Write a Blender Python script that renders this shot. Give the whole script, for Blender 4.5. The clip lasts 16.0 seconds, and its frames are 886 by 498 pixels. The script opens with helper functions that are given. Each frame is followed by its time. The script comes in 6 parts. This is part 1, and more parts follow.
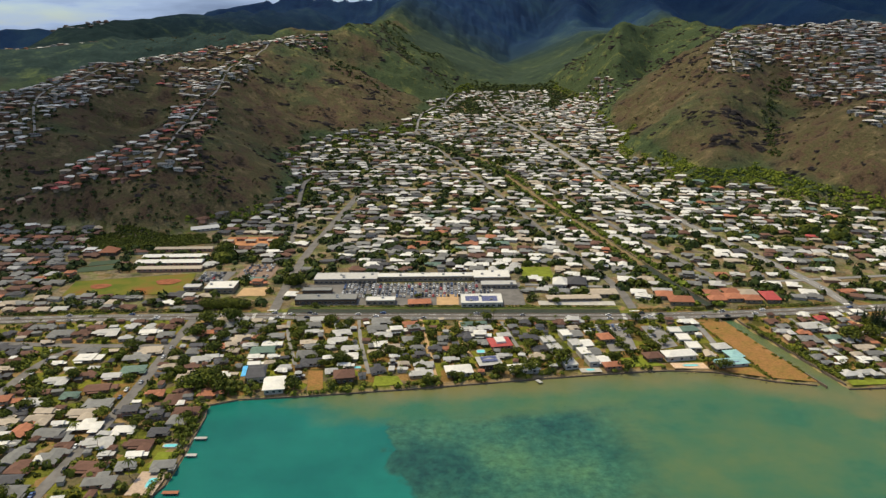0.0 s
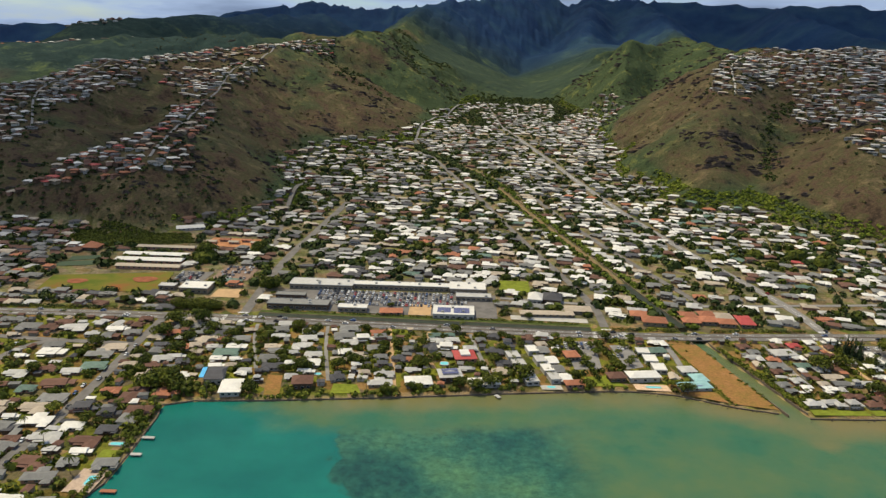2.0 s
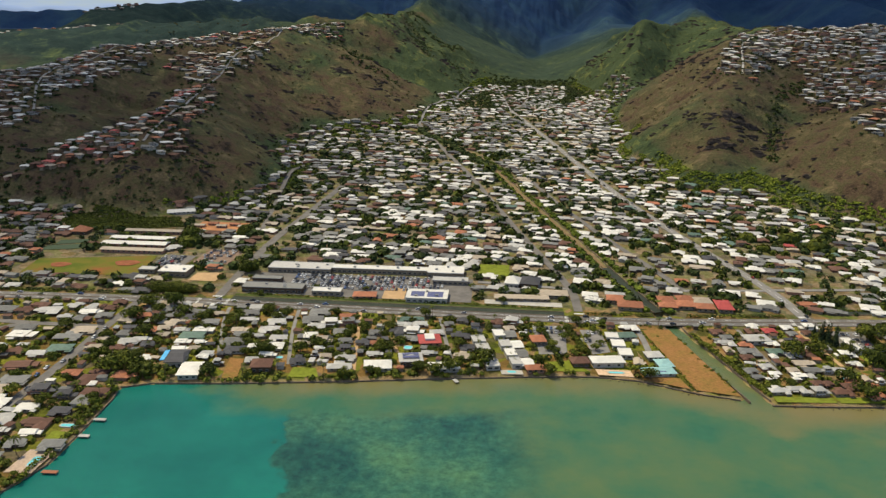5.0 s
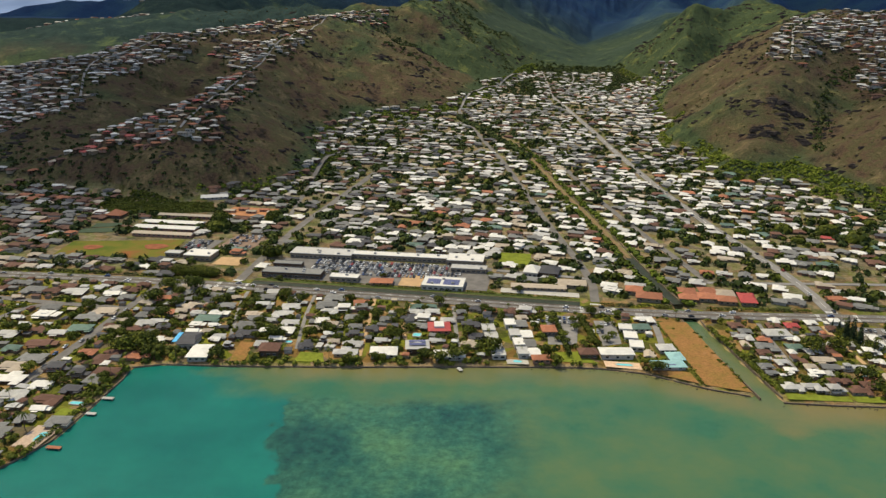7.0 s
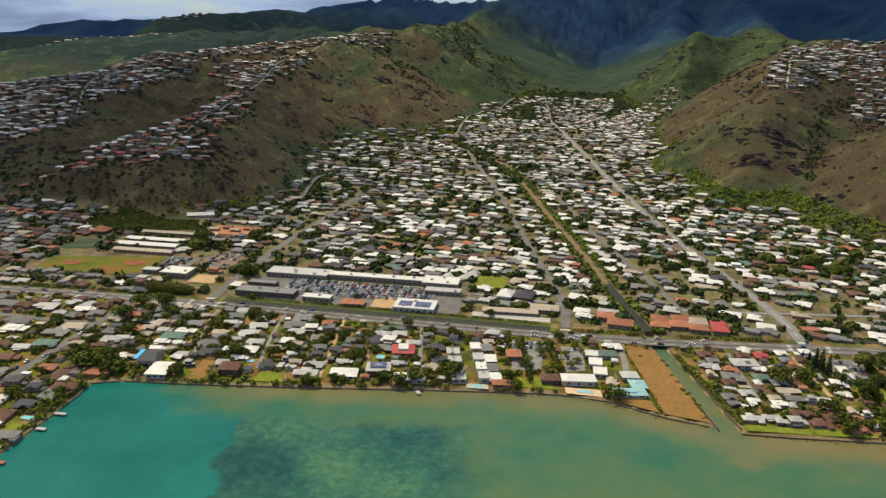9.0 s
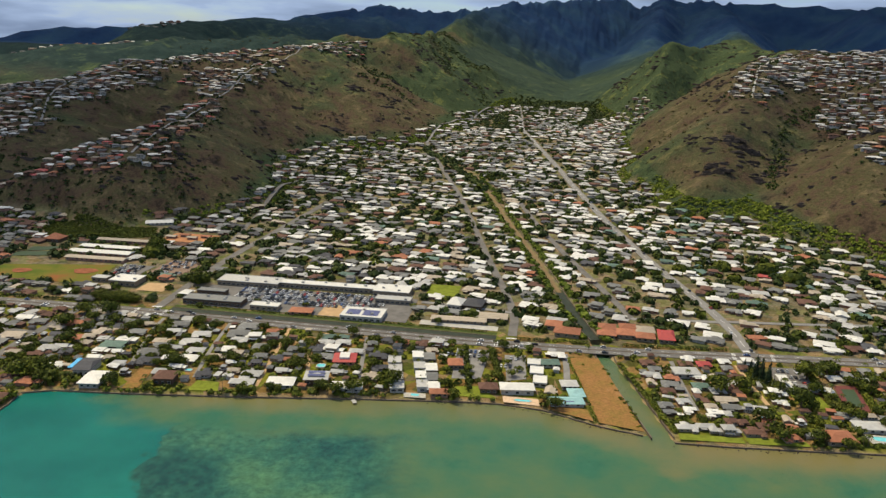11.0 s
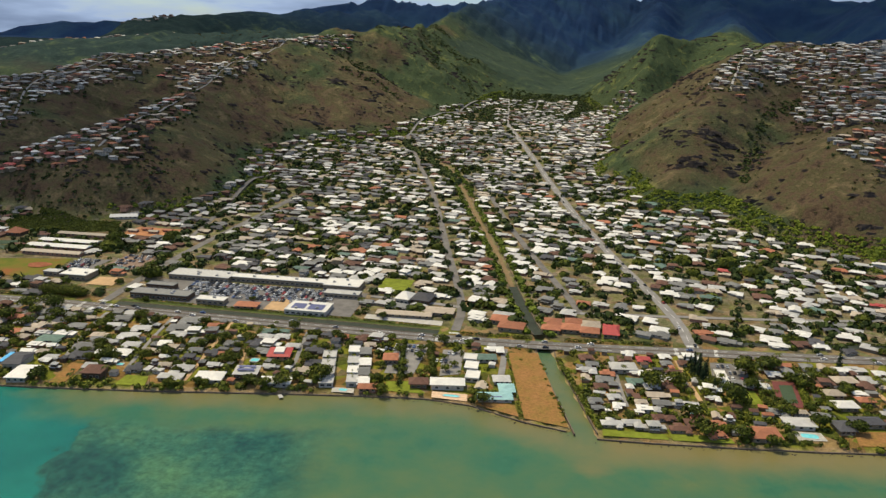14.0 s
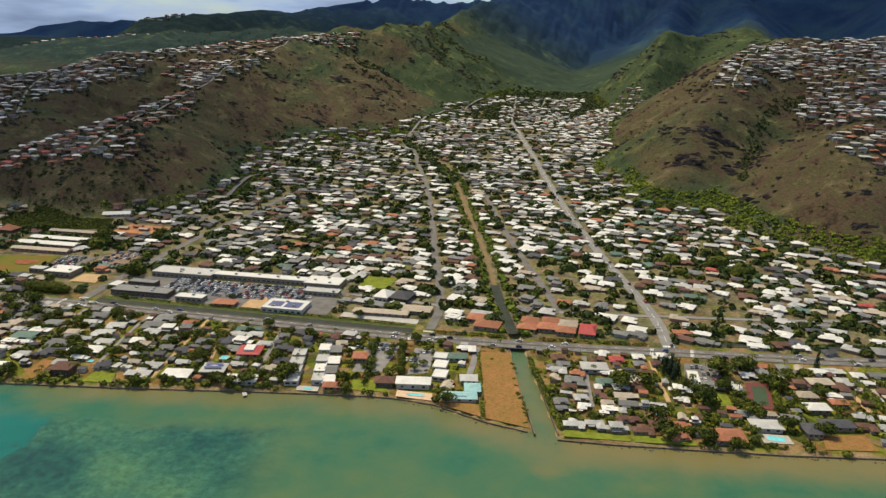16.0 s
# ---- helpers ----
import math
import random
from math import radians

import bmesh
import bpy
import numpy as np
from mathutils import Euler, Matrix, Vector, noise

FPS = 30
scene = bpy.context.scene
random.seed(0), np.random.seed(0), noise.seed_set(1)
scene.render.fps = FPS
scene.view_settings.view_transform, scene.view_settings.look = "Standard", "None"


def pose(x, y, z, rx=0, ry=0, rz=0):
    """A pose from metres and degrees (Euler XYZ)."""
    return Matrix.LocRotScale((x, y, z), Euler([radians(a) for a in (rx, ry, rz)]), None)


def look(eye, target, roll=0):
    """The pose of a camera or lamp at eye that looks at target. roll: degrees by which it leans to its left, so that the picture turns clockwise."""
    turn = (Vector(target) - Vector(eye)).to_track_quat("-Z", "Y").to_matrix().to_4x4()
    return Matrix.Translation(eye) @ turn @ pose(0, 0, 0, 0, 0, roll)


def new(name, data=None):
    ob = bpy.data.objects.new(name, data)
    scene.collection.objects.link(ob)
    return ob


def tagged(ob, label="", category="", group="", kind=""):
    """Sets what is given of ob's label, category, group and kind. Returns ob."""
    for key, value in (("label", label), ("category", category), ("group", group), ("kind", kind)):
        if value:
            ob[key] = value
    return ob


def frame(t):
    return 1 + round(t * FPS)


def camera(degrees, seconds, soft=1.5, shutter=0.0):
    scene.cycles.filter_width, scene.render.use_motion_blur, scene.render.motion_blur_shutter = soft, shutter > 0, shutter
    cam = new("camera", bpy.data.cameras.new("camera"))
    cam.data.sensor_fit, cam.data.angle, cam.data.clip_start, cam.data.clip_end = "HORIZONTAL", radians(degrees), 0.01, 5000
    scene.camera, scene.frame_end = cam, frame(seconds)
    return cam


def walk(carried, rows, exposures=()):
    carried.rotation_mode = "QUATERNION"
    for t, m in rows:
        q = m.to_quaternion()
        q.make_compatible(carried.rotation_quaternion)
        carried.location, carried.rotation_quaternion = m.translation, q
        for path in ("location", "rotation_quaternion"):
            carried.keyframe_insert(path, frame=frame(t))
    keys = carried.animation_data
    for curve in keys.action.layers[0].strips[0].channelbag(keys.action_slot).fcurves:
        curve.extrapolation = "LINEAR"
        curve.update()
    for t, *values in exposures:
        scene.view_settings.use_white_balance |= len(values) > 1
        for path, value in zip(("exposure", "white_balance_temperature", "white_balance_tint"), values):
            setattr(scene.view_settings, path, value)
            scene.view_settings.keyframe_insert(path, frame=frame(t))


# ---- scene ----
cam = camera(59.5, 16.0, 1.4)
PATH = [
    # seconds, eye, target, roll
    (0, (3.75, -0.07, 200.30), (0.12, 482.22, 68.46), -0.76),
    (0.5, (10.56, 0.57, 200.26), (7.23, 483.26, 69.86), -0.52),
    (1, (17.40, 1.27, 200.22), (12.94, 484.17, 70.67), 0.12),
    (1.5, (24.27, 2.02, 200.18), (16.24, 485.34, 72.39), 0.88),
    (2, (31.17, 2.82, 200.14), (20.76, 486.65, 74.46), 1.58),
    (2.5, (38.11, 3.67, 200.10), (27.20, 487.93, 76.12), 1.92),
    (3, (45.07, 4.57, 200.06), (34.02, 488.83, 76.09), 1.90),
    (3.5, (52.07, 5.52, 200.02), (39.83, 489.23, 74.03), 1.69),
    (4, (59.10, 6.52, 199.98), (43.15, 489.35, 71.07), 1.41),
    (6.5, (94.69, 12.31, 199.79), (39.53, 487.85, 55.51), 0.55),
    (7, (101.90, 13.62, 199.75), (38.01, 488.04, 55.38), 0.51),
    (7.5, (109.14, 14.98, 199.71), (38.47, 489.20, 57.87), 0.62),
    (8, (116.42, 16.39, 199.67), (42.75, 491.37, 61.96), 0.86),
    (8.5, (123.72, 17.85, 199.63), (50.31, 494.10, 66.23), 1.24),
    (9, (131.06, 19.37, 199.59), (58.81, 496.60, 69.11), 1.39),
    (9.5, (138.42, 20.93, 199.55), (68.17, 499.18, 71.71), 1.60),
    (10, (145.82, 22.55, 199.51), (78.42, 502.03, 74.79), 1.76),
    (12.5, (183.27, 31.40, 199.31), (118.54, 510.38, 71.29), 1.62),
    (13, (190.85, 33.32, 199.27), (123.88, 511.60, 69.80), 1.49),
    (13.5, (198.46, 35.30, 199.23), (129.50, 513.36, 70.00), 1.46),
    (14, (206.10, 37.32, 199.19), (135.58, 515.31, 70.52), 1.53),
    (14.5, (213.78, 39.40, 199.15), (141.70, 517.11, 70.30), 1.55),
    (15, (221.48, 41.53, 199.11), (146.26, 518.54, 69.49), 1.41),
    (15.5, (229.22, 43.71, 199.07), (149.92, 519.92, 68.94), 1.31),
    (16, (236.99, 45.94, 199.03), (153.63, 521.44, 68.86), 1.26),
]
walk(cam, [(t, look(eye, target, roll)) for t, eye, target, roll in PATH],
     [(0.0, 0.0, 7350, 10), (16.0, 0.0, 7350, 10)])

# ---- sky, sun ----
SUN_AT = Vector((-0.36, 0.30, 0.88)).normalized()
world = bpy.data.worlds.new("world")
scene.world = world
world.use_nodes = True
wn, wl = world.node_tree.nodes, world.node_tree.links
wn.clear()
w_out = wn.new("ShaderNodeOutputWorld")
w_sky = wn.new("ShaderNodeTexSky")
w_sky.sky_type, w_sky.sun_disc = "NISHITA", False
w_sky.sun_elevation = math.asin(SUN_AT.z)
w_sky.sun_rotation = math.atan2(SUN_AT.x, SUN_AT.y)
w_bg = wn.new("ShaderNodeBackground")
w_bg.inputs["Strength"].default_value = 0.11
w_cl = wn.new("ShaderNodeBackground")
w_cl.inputs["Strength"].default_value = 0.66
w_tc = wn.new("ShaderNodeTexCoord")
w_map = wn.new("ShaderNodeMapping")
w_map.inputs["Scale"].default_value = (2.6, 2.6, 14.0)
w_noise = wn.new("ShaderNodeTexNoise")
w_noise.inputs["Scale"].default_value, w_noise.inputs["Detail"].default_value = 2.4, 9.0
w_ramp = wn.new("ShaderNodeValToRGB")
w_ramp.color_ramp.elements[0].position, w_ramp.color_ramp.elements[1].position = 0.31, 0.45
w_tone = wn.new("ShaderNodeValToRGB")
w_tone.color_ramp.elements[0].position, w_tone.color_ramp.elements[0].color = 0.42, (0.54, 0.76, 1.20, 1)
w_tone.color_ramp.elements[1].position, w_tone.color_ramp.elements[1].color = 0.72, (0.22, 0.33, 0.58, 1)
w_mix = wn.new("ShaderNodeMixShader")
wl.new(w_tc.outputs["Generated"], w_map.inputs["Vector"])
wl.new(w_map.outputs["Vector"], w_noise.inputs["Vector"])
wl.new(w_noise.outputs["Fac"], w_ramp.inputs["Fac"])
wl.new(w_noise.outputs["Fac"], w_tone.inputs["Fac"])
wl.new(w_tone.outputs["Color"], w_cl.inputs["Color"])
w_tint = wn.new("ShaderNodeMix")
w_tint.data_type, w_tint.blend_type = "RGBA", "MULTIPLY"
w_tint.inputs[0].default_value, w_tint.inputs[7].default_value = 1.0, (0.68, 0.89, 1.24, 1)
wl.new(w_sky.outputs["Color"], w_tint.inputs[6])
wl.new(w_tint.outputs[2], w_bg.inputs["Color"])
wl.new(w_ramp.outputs["Color"], w_mix.inputs["Fac"])
wl.new(w_bg.outputs["Background"], w_mix.inputs[1])
wl.new(w_cl.outputs["Background"], w_mix.inputs[2])
wl.new(w_mix.outputs["Shader"], w_out.inputs["Surface"])

sun = new("sun", bpy.data.lights.new("sun", "SUN"))
sun.data.energy, sun.data.angle, sun.data.color = 4.0, radians(0.6), (1.0, 0.915, 0.69)
sun.matrix_world = look((0, 0, 900), Vector((0, 0, 900)) - SUN_AT)

# ---- materials ----
def material(name, rough=0.8, metal=0.0, spec=0.3):
    m = bpy.data.materials.new(name)
    m.use_nodes = True
    b = m.node_tree.nodes["Principled BSDF"]
    b.inputs["Roughness"].default_value, b.inputs["Metallic"].default_value = rough, metal
    b.inputs["Specular IOR Level"].default_value = spec
    return m, m.node_tree.nodes, m.node_tree.links, b


def noise_node(n, l, scale, detail=4.0, rough=0.6, squash=None):
    """A noise in world metres."""
    g = n.new("ShaderNodeNewGeometry")
    t = n.new("ShaderNodeTexNoise")
    t.inputs["Scale"].default_value, t.inputs["Detail"].default_value, t.inputs["Roughness"].default_value = scale, detail, rough
    if squash:
        mp = n.new("ShaderNodeMapping")
        mp.inputs["Scale"].default_value = squash
        l.new(g.outputs["Position"], mp.inputs["Vector"])
        l.new(mp.outputs["Vector"], t.inputs["Vector"])
    else:
        l.new(g.outputs["Position"], t.inputs["Vector"])
    return t.outputs["Fac"]


def ramp(n, l, fac, *stops):
    r = n.new("ShaderNodeValToRGB")
    e = r.color_ramp.elements
    while len(e) < len(stops):
        e.new(0.5)
    for k, (p, c) in zip(e, stops):
        k.position, k.color = p, (*c, 1)
    l.new(fac, r.inputs["Fac"])
    return r.outputs["Color"]


def mix(n, l, fac, a, b, mode="MIX"):
    m = n.new("ShaderNodeMix")
    m.data_type, m.blend_type = "RGBA", mode
    for key, v in ((0, fac), (6, a), (7, b)):
        if isinstance(v, (int, float)):
            m.inputs[key].default_value = v
        elif isinstance(v, tuple):
            m.inputs[key].default_value = (*v, 1)
        else:
            l.new(v, m.inputs[key])
    return m.outputs[2]


def maths(n, l, op, a, b=0.0, c=0.0):
    m = n.new("ShaderNodeMath")
    m.operation = op
    for k, v in enumerate((a, b, c)):
        if isinstance(v, (int, float)):
            m.inputs[k].default_value = v
        else:
            l.new(v, m.inputs[k])
    return m.outputs[0]


def attr(n, name):
    a = n.new("ShaderNodeAttribute")
    a.attribute_name = name
    return a.outputs["Fac"]


def bump(n, l, b, fac, strength, distance):
    u = n.new("ShaderNodeBump")
    u.inputs["Strength"].default_value, u.inputs["Distance"].default_value = strength, distance
    l.new(fac, u.inputs["Height"])
    l.new(u.outputs["Normal"], b.inputs["Normal"])


def shade(c, k):
    return tuple(min(1.0, v * k) for v in c)


def plain(name, c, rough=0.8, metal=0.0, spec=0.3, scale=0.6, vary=0.25, island=0.0, rand=0.0):
    """A weathered, slightly uneven coat of one colour."""
    m, n, l, b = material(name, rough, metal, spec)
    f = noise_node(n, l, scale, 6.0, 0.65)
    col = ramp(n, l, f, (0.3, shade(c, 1 - vary)), (0.7, shade(c, 1 + vary)))
    for amount, node, key in ((island, "ShaderNodeNewGeometry", "Random Per Island"), (rand, "ShaderNodeObjectInfo", "Random")):
        if amount:
            r = n.new(node)
            k = ramp(n, l, r.outputs[key], (0.0, (1 - amount,) * 3), (1.0, (1.0,) * 3))
            col = mix(n, l, 1.0, col, k, "MULTIPLY")
    l.new(col, b.inputs["Base Color"])
    return m


ROOFS = {
    "white": plain("white_roof", (0.72, 0.70, 0.645), 0.55, scale=0.35, vary=0.10, island=0.12, rand=0.15),
    "light_grey": plain("light_grey_roof", (0.50, 0.49, 0.465), 0.7, scale=0.35, vary=0.14, island=0.2, rand=0.25),
    "grey": plain("grey_roof", (0.235, 0.235, 0.225), 0.8, scale=0.4, vary=0.18, island=0.3, rand=0.35),
    "charcoal": plain("charcoal_roof", (0.09, 0.09, 0.10), 0.8, scale=0.4, vary=0.2, island=0.3, rand=0.3),
    "brown": plain("brown_roof", (0.17, 0.085, 0.06), 0.85, scale=0.4, vary=0.2, island=0.3, rand=0.3),
    "terracotta": plain("terracotta_roof", (0.43, 0.165, 0.09), 0.8, scale=0.4, vary=0.2, island=0.25, rand=0.25),
    "tan": plain("tan_roof", (0.48, 0.40, 0.31), 0.8, scale=0.4, vary=0.15, island=0.2, rand=0.25),
    "green": plain("green_roof", (0.13, 0.21, 0.17), 0.75, scale=0.4, vary=0.2, island=0.25, rand=0.3),
    "blue": plain("blue_roof", (0.26, 0.46, 0.46), 0.6, scale=0.4, vary=0.15),
    "red": plain("red_roof", (0.38, 0.06, 0.055), 0.6, scale=0.4, vary=0.15),
}
WALLS = {
    "cream": plain("cream_wall", (0.36, 0.29, 0.20), 0.85, island=0.3, rand=0.35),
    "white": plain("white_wall", (0.52, 0.49, 0.43), 0.85, island=0.2, rand=0.25),
    "brown": plain("brown_wall", (0.15, 0.095, 0.06), 0.85, island=0.3, rand=0.3),
    "pink": plain("pink_wall", (0.36, 0.20, 0.14), 0.85),
}
GLASS, n_, l_, b_ = material("window_glass", 0.08, 0.0, 0.6)
b_.inputs["Base Color"].default_value = (0.03, 0.04, 0.05, 1)
SOLAR = plain("solar_panel", (0.10, 0.11, 0.22), 0.35, 0.1, 0.5, scale=1.2, vary=0.15)
CONCRETE = plain("concrete", (0.42, 0.40, 0.36), 0.9, scale=0.25, vary=0.2)
SANDY = plain("sandy_drive", (0.46, 0.30, 0.16), 0.95, scale=0.2, vary=0.2)
ASPHALT = plain("asphalt", (0.150, 0.140, 0.130), 0.9, scale=0.12, vary=0.3)
LIGHT_ASPHALT = plain("worn_asphalt", (0.22, 0.21, 0.20), 0.9, scale=0.12, vary=0.25)
PAINT = plain("road_paint", (0.75, 0.75, 0.72), 0.7, vary=0.1)
LAVA = plain("lava_stone_wall", (0.15, 0.115, 0.085), 0.95, scale=0.9, vary=0.5)
TIMBER = plain("timber", (0.28, 0.17, 0.09), 0.8)
BARK = plain("bark", (0.16, 0.11, 0.075), 0.9, scale=2.0)
LAWN = plain("lawn_grass", (0.165, 0.195, 0.026), 0.95, spec=0.1, scale=0.3, vary=0.3)
DRY, n_, l_, b_ = material("dry_grass", 0.95, 0.0, 0.1)
c_ = ramp(n_, l_, noise_node(n_, l_, 0.07, 8.0, 0.7), (0.34, (0.19, 0.145, 0.036)), (0.47, (0.26, 0.145, 0.048)), (0.60, (0.29, 0.145, 0.055)), (0.74, (0.34, 0.20, 0.09)))
l_.new(mix(n_, l_, 1.0, c_, ramp(n_, l_, noise_node(n_, l_, 0.7, 5.0), (0.3, (0.7, 0.7, 0.7)), (0.7, (1.2, 1.2, 1.2))), "MULTIPLY"), b_.inputs["Base Color"])
DIRT = plain("red_dirt", (0.26, 0.095, 0.05), 0.95, spec=0.1, scale=0.2, vary=0.3)
COURT = plain("sports_court", (0.045, 0.075, 0.04), 0.85, vary=0.15)
POOL, n_, l_, b_ = material("pool_water", 0.05, 0.0, 0.5)
l_.new(ramp(n_, l_, noise_node(n_, l_, 0.8), (0.3, (0.10, 0.52, 0.60)), (0.7, (0.22, 0.68, 0.72))), b_.inputs["Base Color"])
CANAL, n_, l_, b_ = material("canal_water", 0.10, 0.0, 0.5)
l_.new(ramp(n_, l_, noise_node(n_, l_, 0.05), (0.3, (0.035, 0.055, 0.035)), (0.7, (0.075, 0.10, 0.06))), b_.inputs["Base Color"])
DRAIN = plain("wet_drain_bed", (0.030, 0.038, 0.026), 0.7, spec=0.2, scale=0.2, vary=0.4)
RUBBER = plain("tyre_rubber", (0.02, 0.02, 0.02), 0.9)


def leaf_material(name, dark, light):
    m, n, l, b = material(name, 0.75, 0.0, 0.15)
    g = n.new("ShaderNodeNewGeometry")
    o = n.new("ShaderNodeObjectInfo")
    c = ramp(n, l, g.outputs["Random Per Island"], (0.0, dark), (1.0, light))
    c = mix(n, l, 1.0, c, ramp(n, l, o.outputs["Random"], (0.0, (0.65, 0.72, 0.6)), (1.0, (1.25, 1.15, 1.0))), "MULTIPLY")
    c = mix(n, l, 1.0, c, ramp(n, l, noise_node(n, l, 0.06, 3.0), (0.3, (0.7, 0.72, 0.7)), (0.7, (1.2, 1.15, 1.0))), "MULTIPLY")
    l.new(c, b.inputs["Base Color"])
    return m


LEAF = {
    "broad": leaf_material("broadleaf_foliage", (0.020, 0.036, 0.008), (0.125, 0.148, 0.021)),
    "bright": leaf_material("bright_foliage", (0.045, 0.072, 0.012), (0.190, 0.215, 0.034)),
    "palm": leaf_material("palm_foliage", (0.035, 0.055, 0.014), (0.13, 0.15, 0.035)),
    "pine": leaf_material("conifer_foliage", (0.012, 0.028, 0.016), (0.035, 0.06, 0.028)),
    "thicket": leaf_material("thicket_foliage", (0.016, 0.032, 0.012), (0.066, 0.096, 0.028)),
    "far": leaf_material("hillfoot_foliage", (0.068, 0.108, 0.017), (0.180, 0.228, 0.034)),
    "scrub": leaf_material("dry_scrub_foliage", (0.050, 0.046, 0.024), (0.105, 0.100, 0.042)),
}

# ground cover: hill, lush, town and far haze are painted by place on the sheet
GROUND, n_, l_, b_ = material("ground_cover", 0.95, 0.0, 0.1)
fine = noise_node(n_, l_, 0.35, 8.0, 0.7)
mid = noise_node(n_, l_, 0.03, 10.0, 0.74)
big = noise_node(n_, l_, 0.006, 5.0, 0.6)
dry_hill = ramp(n_, l_, mid, (0.34, (0.022, 0.018, 0.014)), (0.45, (0.098, 0.065, 0.041)), (0.53, (0.076, 0.071, 0.032)), (0.60, (0.134, 0.100, 0.057)), (0.70, (0.175, 0.152, 0.066)))
green_hill = ramp(n_, l_, mid, (0.34, (0.016, 0.030, 0.020)), (0.46, (0.056, 0.080, 0.034)), (0.53, (0.042, 0.066, 0.032)), (0.60, (0.104, 0.124, 0.042)), (0.72, (0.19, 0.19, 0.060)))
# wood: darker, bluer greens than the hills, broken by lighter patches
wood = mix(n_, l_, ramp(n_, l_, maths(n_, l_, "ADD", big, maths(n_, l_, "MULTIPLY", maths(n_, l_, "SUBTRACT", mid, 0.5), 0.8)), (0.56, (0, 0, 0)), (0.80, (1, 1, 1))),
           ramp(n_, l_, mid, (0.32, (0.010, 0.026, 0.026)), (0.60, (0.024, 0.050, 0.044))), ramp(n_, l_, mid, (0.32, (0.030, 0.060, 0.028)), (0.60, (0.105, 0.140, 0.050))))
# far forest: the blue of distance haze is put into its base colour
hazed_forest = ramp(n_, l_, big, (0.30, (0.014, 0.042, 0.110)), (0.50, (0.022, 0.064, 0.140)), (0.70, (0.038, 0.098, 0.150)))
forest = mix(n_, l_, attr(n_, "high"), wood, hazed_forest)
lush = maths(n_, l_, "ADD", attr(n_, "lush"), maths(n_, l_, "MULTIPLY", maths(n_, l_, "SUBTRACT", big, 0.5), 2.4))
hill = mix(n_, l_, ramp(n_, l_, lush, (0.30, (0, 0, 0)), (0.62, (1, 1, 1))), dry_hill, green_hill)
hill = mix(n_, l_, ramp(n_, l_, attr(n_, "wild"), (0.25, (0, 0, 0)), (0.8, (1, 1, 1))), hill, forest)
town = ramp(n_, l_, mid, (0.30, (0.040, 0.058, 0.010)), (0.44, (0.10, 0.085, 0.025)), (0.52, (0.21, 0.13, 0.055)), (0.60, (0.10, 0.125, 0.018)), (0.72, (0.25, 0.17, 0.085)))
vor = n_.new("ShaderNodeTexVoronoi")
vor.inputs["Scale"].default_value = 0.11
geo_ = n_.new("ShaderNodeNewGeometry")
l_.new(geo_.outputs["Position"], vor.inputs["Vector"])
cell = n_.new("ShaderNodeSeparateColor")
l_.new(vor.outputs["Color"], cell.inputs["Color"])
lots = ramp(n_, l_, cell.outputs[0], (0.0, (0.100, 0.145, 0.014)), (0.28, (0.23, 0.235, 0.024)), (0.42, (0.035, 0.065, 0.010)), (0.58, (0.30, 0.160, 0.052)), (0.74, (0.38, 0.250, 0.115)), (0.86, (0.17, 0.135, 0.09)), (1.0, (0.06, 0.095, 0.014)))
inland = ramp(n_, l_, mid, (0.30, (0.040, 0.052, 0.024)), (0.44, (0.12, 0.105, 0.068)), (0.52, (0.25, 0.205, 0.145)), (0.60, (0.08, 0.095, 0.03)), (0.72, (0.27, 0.23, 0.175)))
town = mix(n_, l_, attr(n_, "bay"), mix(n_, l_, 0.35, inland, lots), mix(n_, l_, 0.72, town, lots))
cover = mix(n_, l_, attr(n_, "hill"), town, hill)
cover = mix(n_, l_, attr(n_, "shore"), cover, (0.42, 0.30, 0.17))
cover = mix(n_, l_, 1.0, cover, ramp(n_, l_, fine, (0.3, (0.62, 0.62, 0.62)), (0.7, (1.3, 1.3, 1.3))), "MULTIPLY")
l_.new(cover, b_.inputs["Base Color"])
bump(n_, l_, b_, mid, 0.8, 7.0)

# sea: deep turquoise, a dark reef flat, silt along the shore
SEA, n_, l_, b_ = material("sea_water", 0.16, 0.0, 0.22)
geo = n_.new("ShaderNodeNewGeometry")
sep = n_.new("ShaderNodeSeparateXYZ")
l_.new(geo.outputs["Position"], sep.inputs["Vector"])
wave = noise_node(n_, l_, 0.9, 4.0, 0.6, (1.0, 2.2, 1.0))
swirl = noise_node(n_, l_, 0.022, 7.0, 0.62)
patch = noise_node(n_, l_, 0.017, 10.0, 0.60)
speck = noise_node(n_, l_, 0.22, 8.0, 0.75)
deep = ramp(n_, l_, swirl, (0.35, (0.001, 0.112, 0.097)), (0.7, (0.004, 0.156, 0.122)))
streak = noise_node(n_, l_, 0.03, 8.0, 0.68, (1.0, 0.55, 1.0))
reef = ramp(n_, l_, mix(n_, l_, 0.5, patch, streak), (0.37, (0.007, 0.052, 0.046)), (0.44, (0.014, 0.084, 0.062)), (0.51, (0.032, 0.126, 0.078)), (0.62, (0.062, 0.166, 0.080)))
reef = mix(n_, l_, 1.0, reef, ramp(n_, l_, speck, (0.38, (0.60, 0.66, 0.70)), (0.54, (1.0, 1.0, 1.0)), (0.72, (1.6, 1.45, 1.4))), "MULTIPLY")
flat = ramp(n_, l_, swirl, (0.35, (0.028, 0.124, 0.066)), (0.65, (0.084, 0.142, 0.058)))
lobe = noise_node(n_, l_, 0.045, 3.0, 0.5)
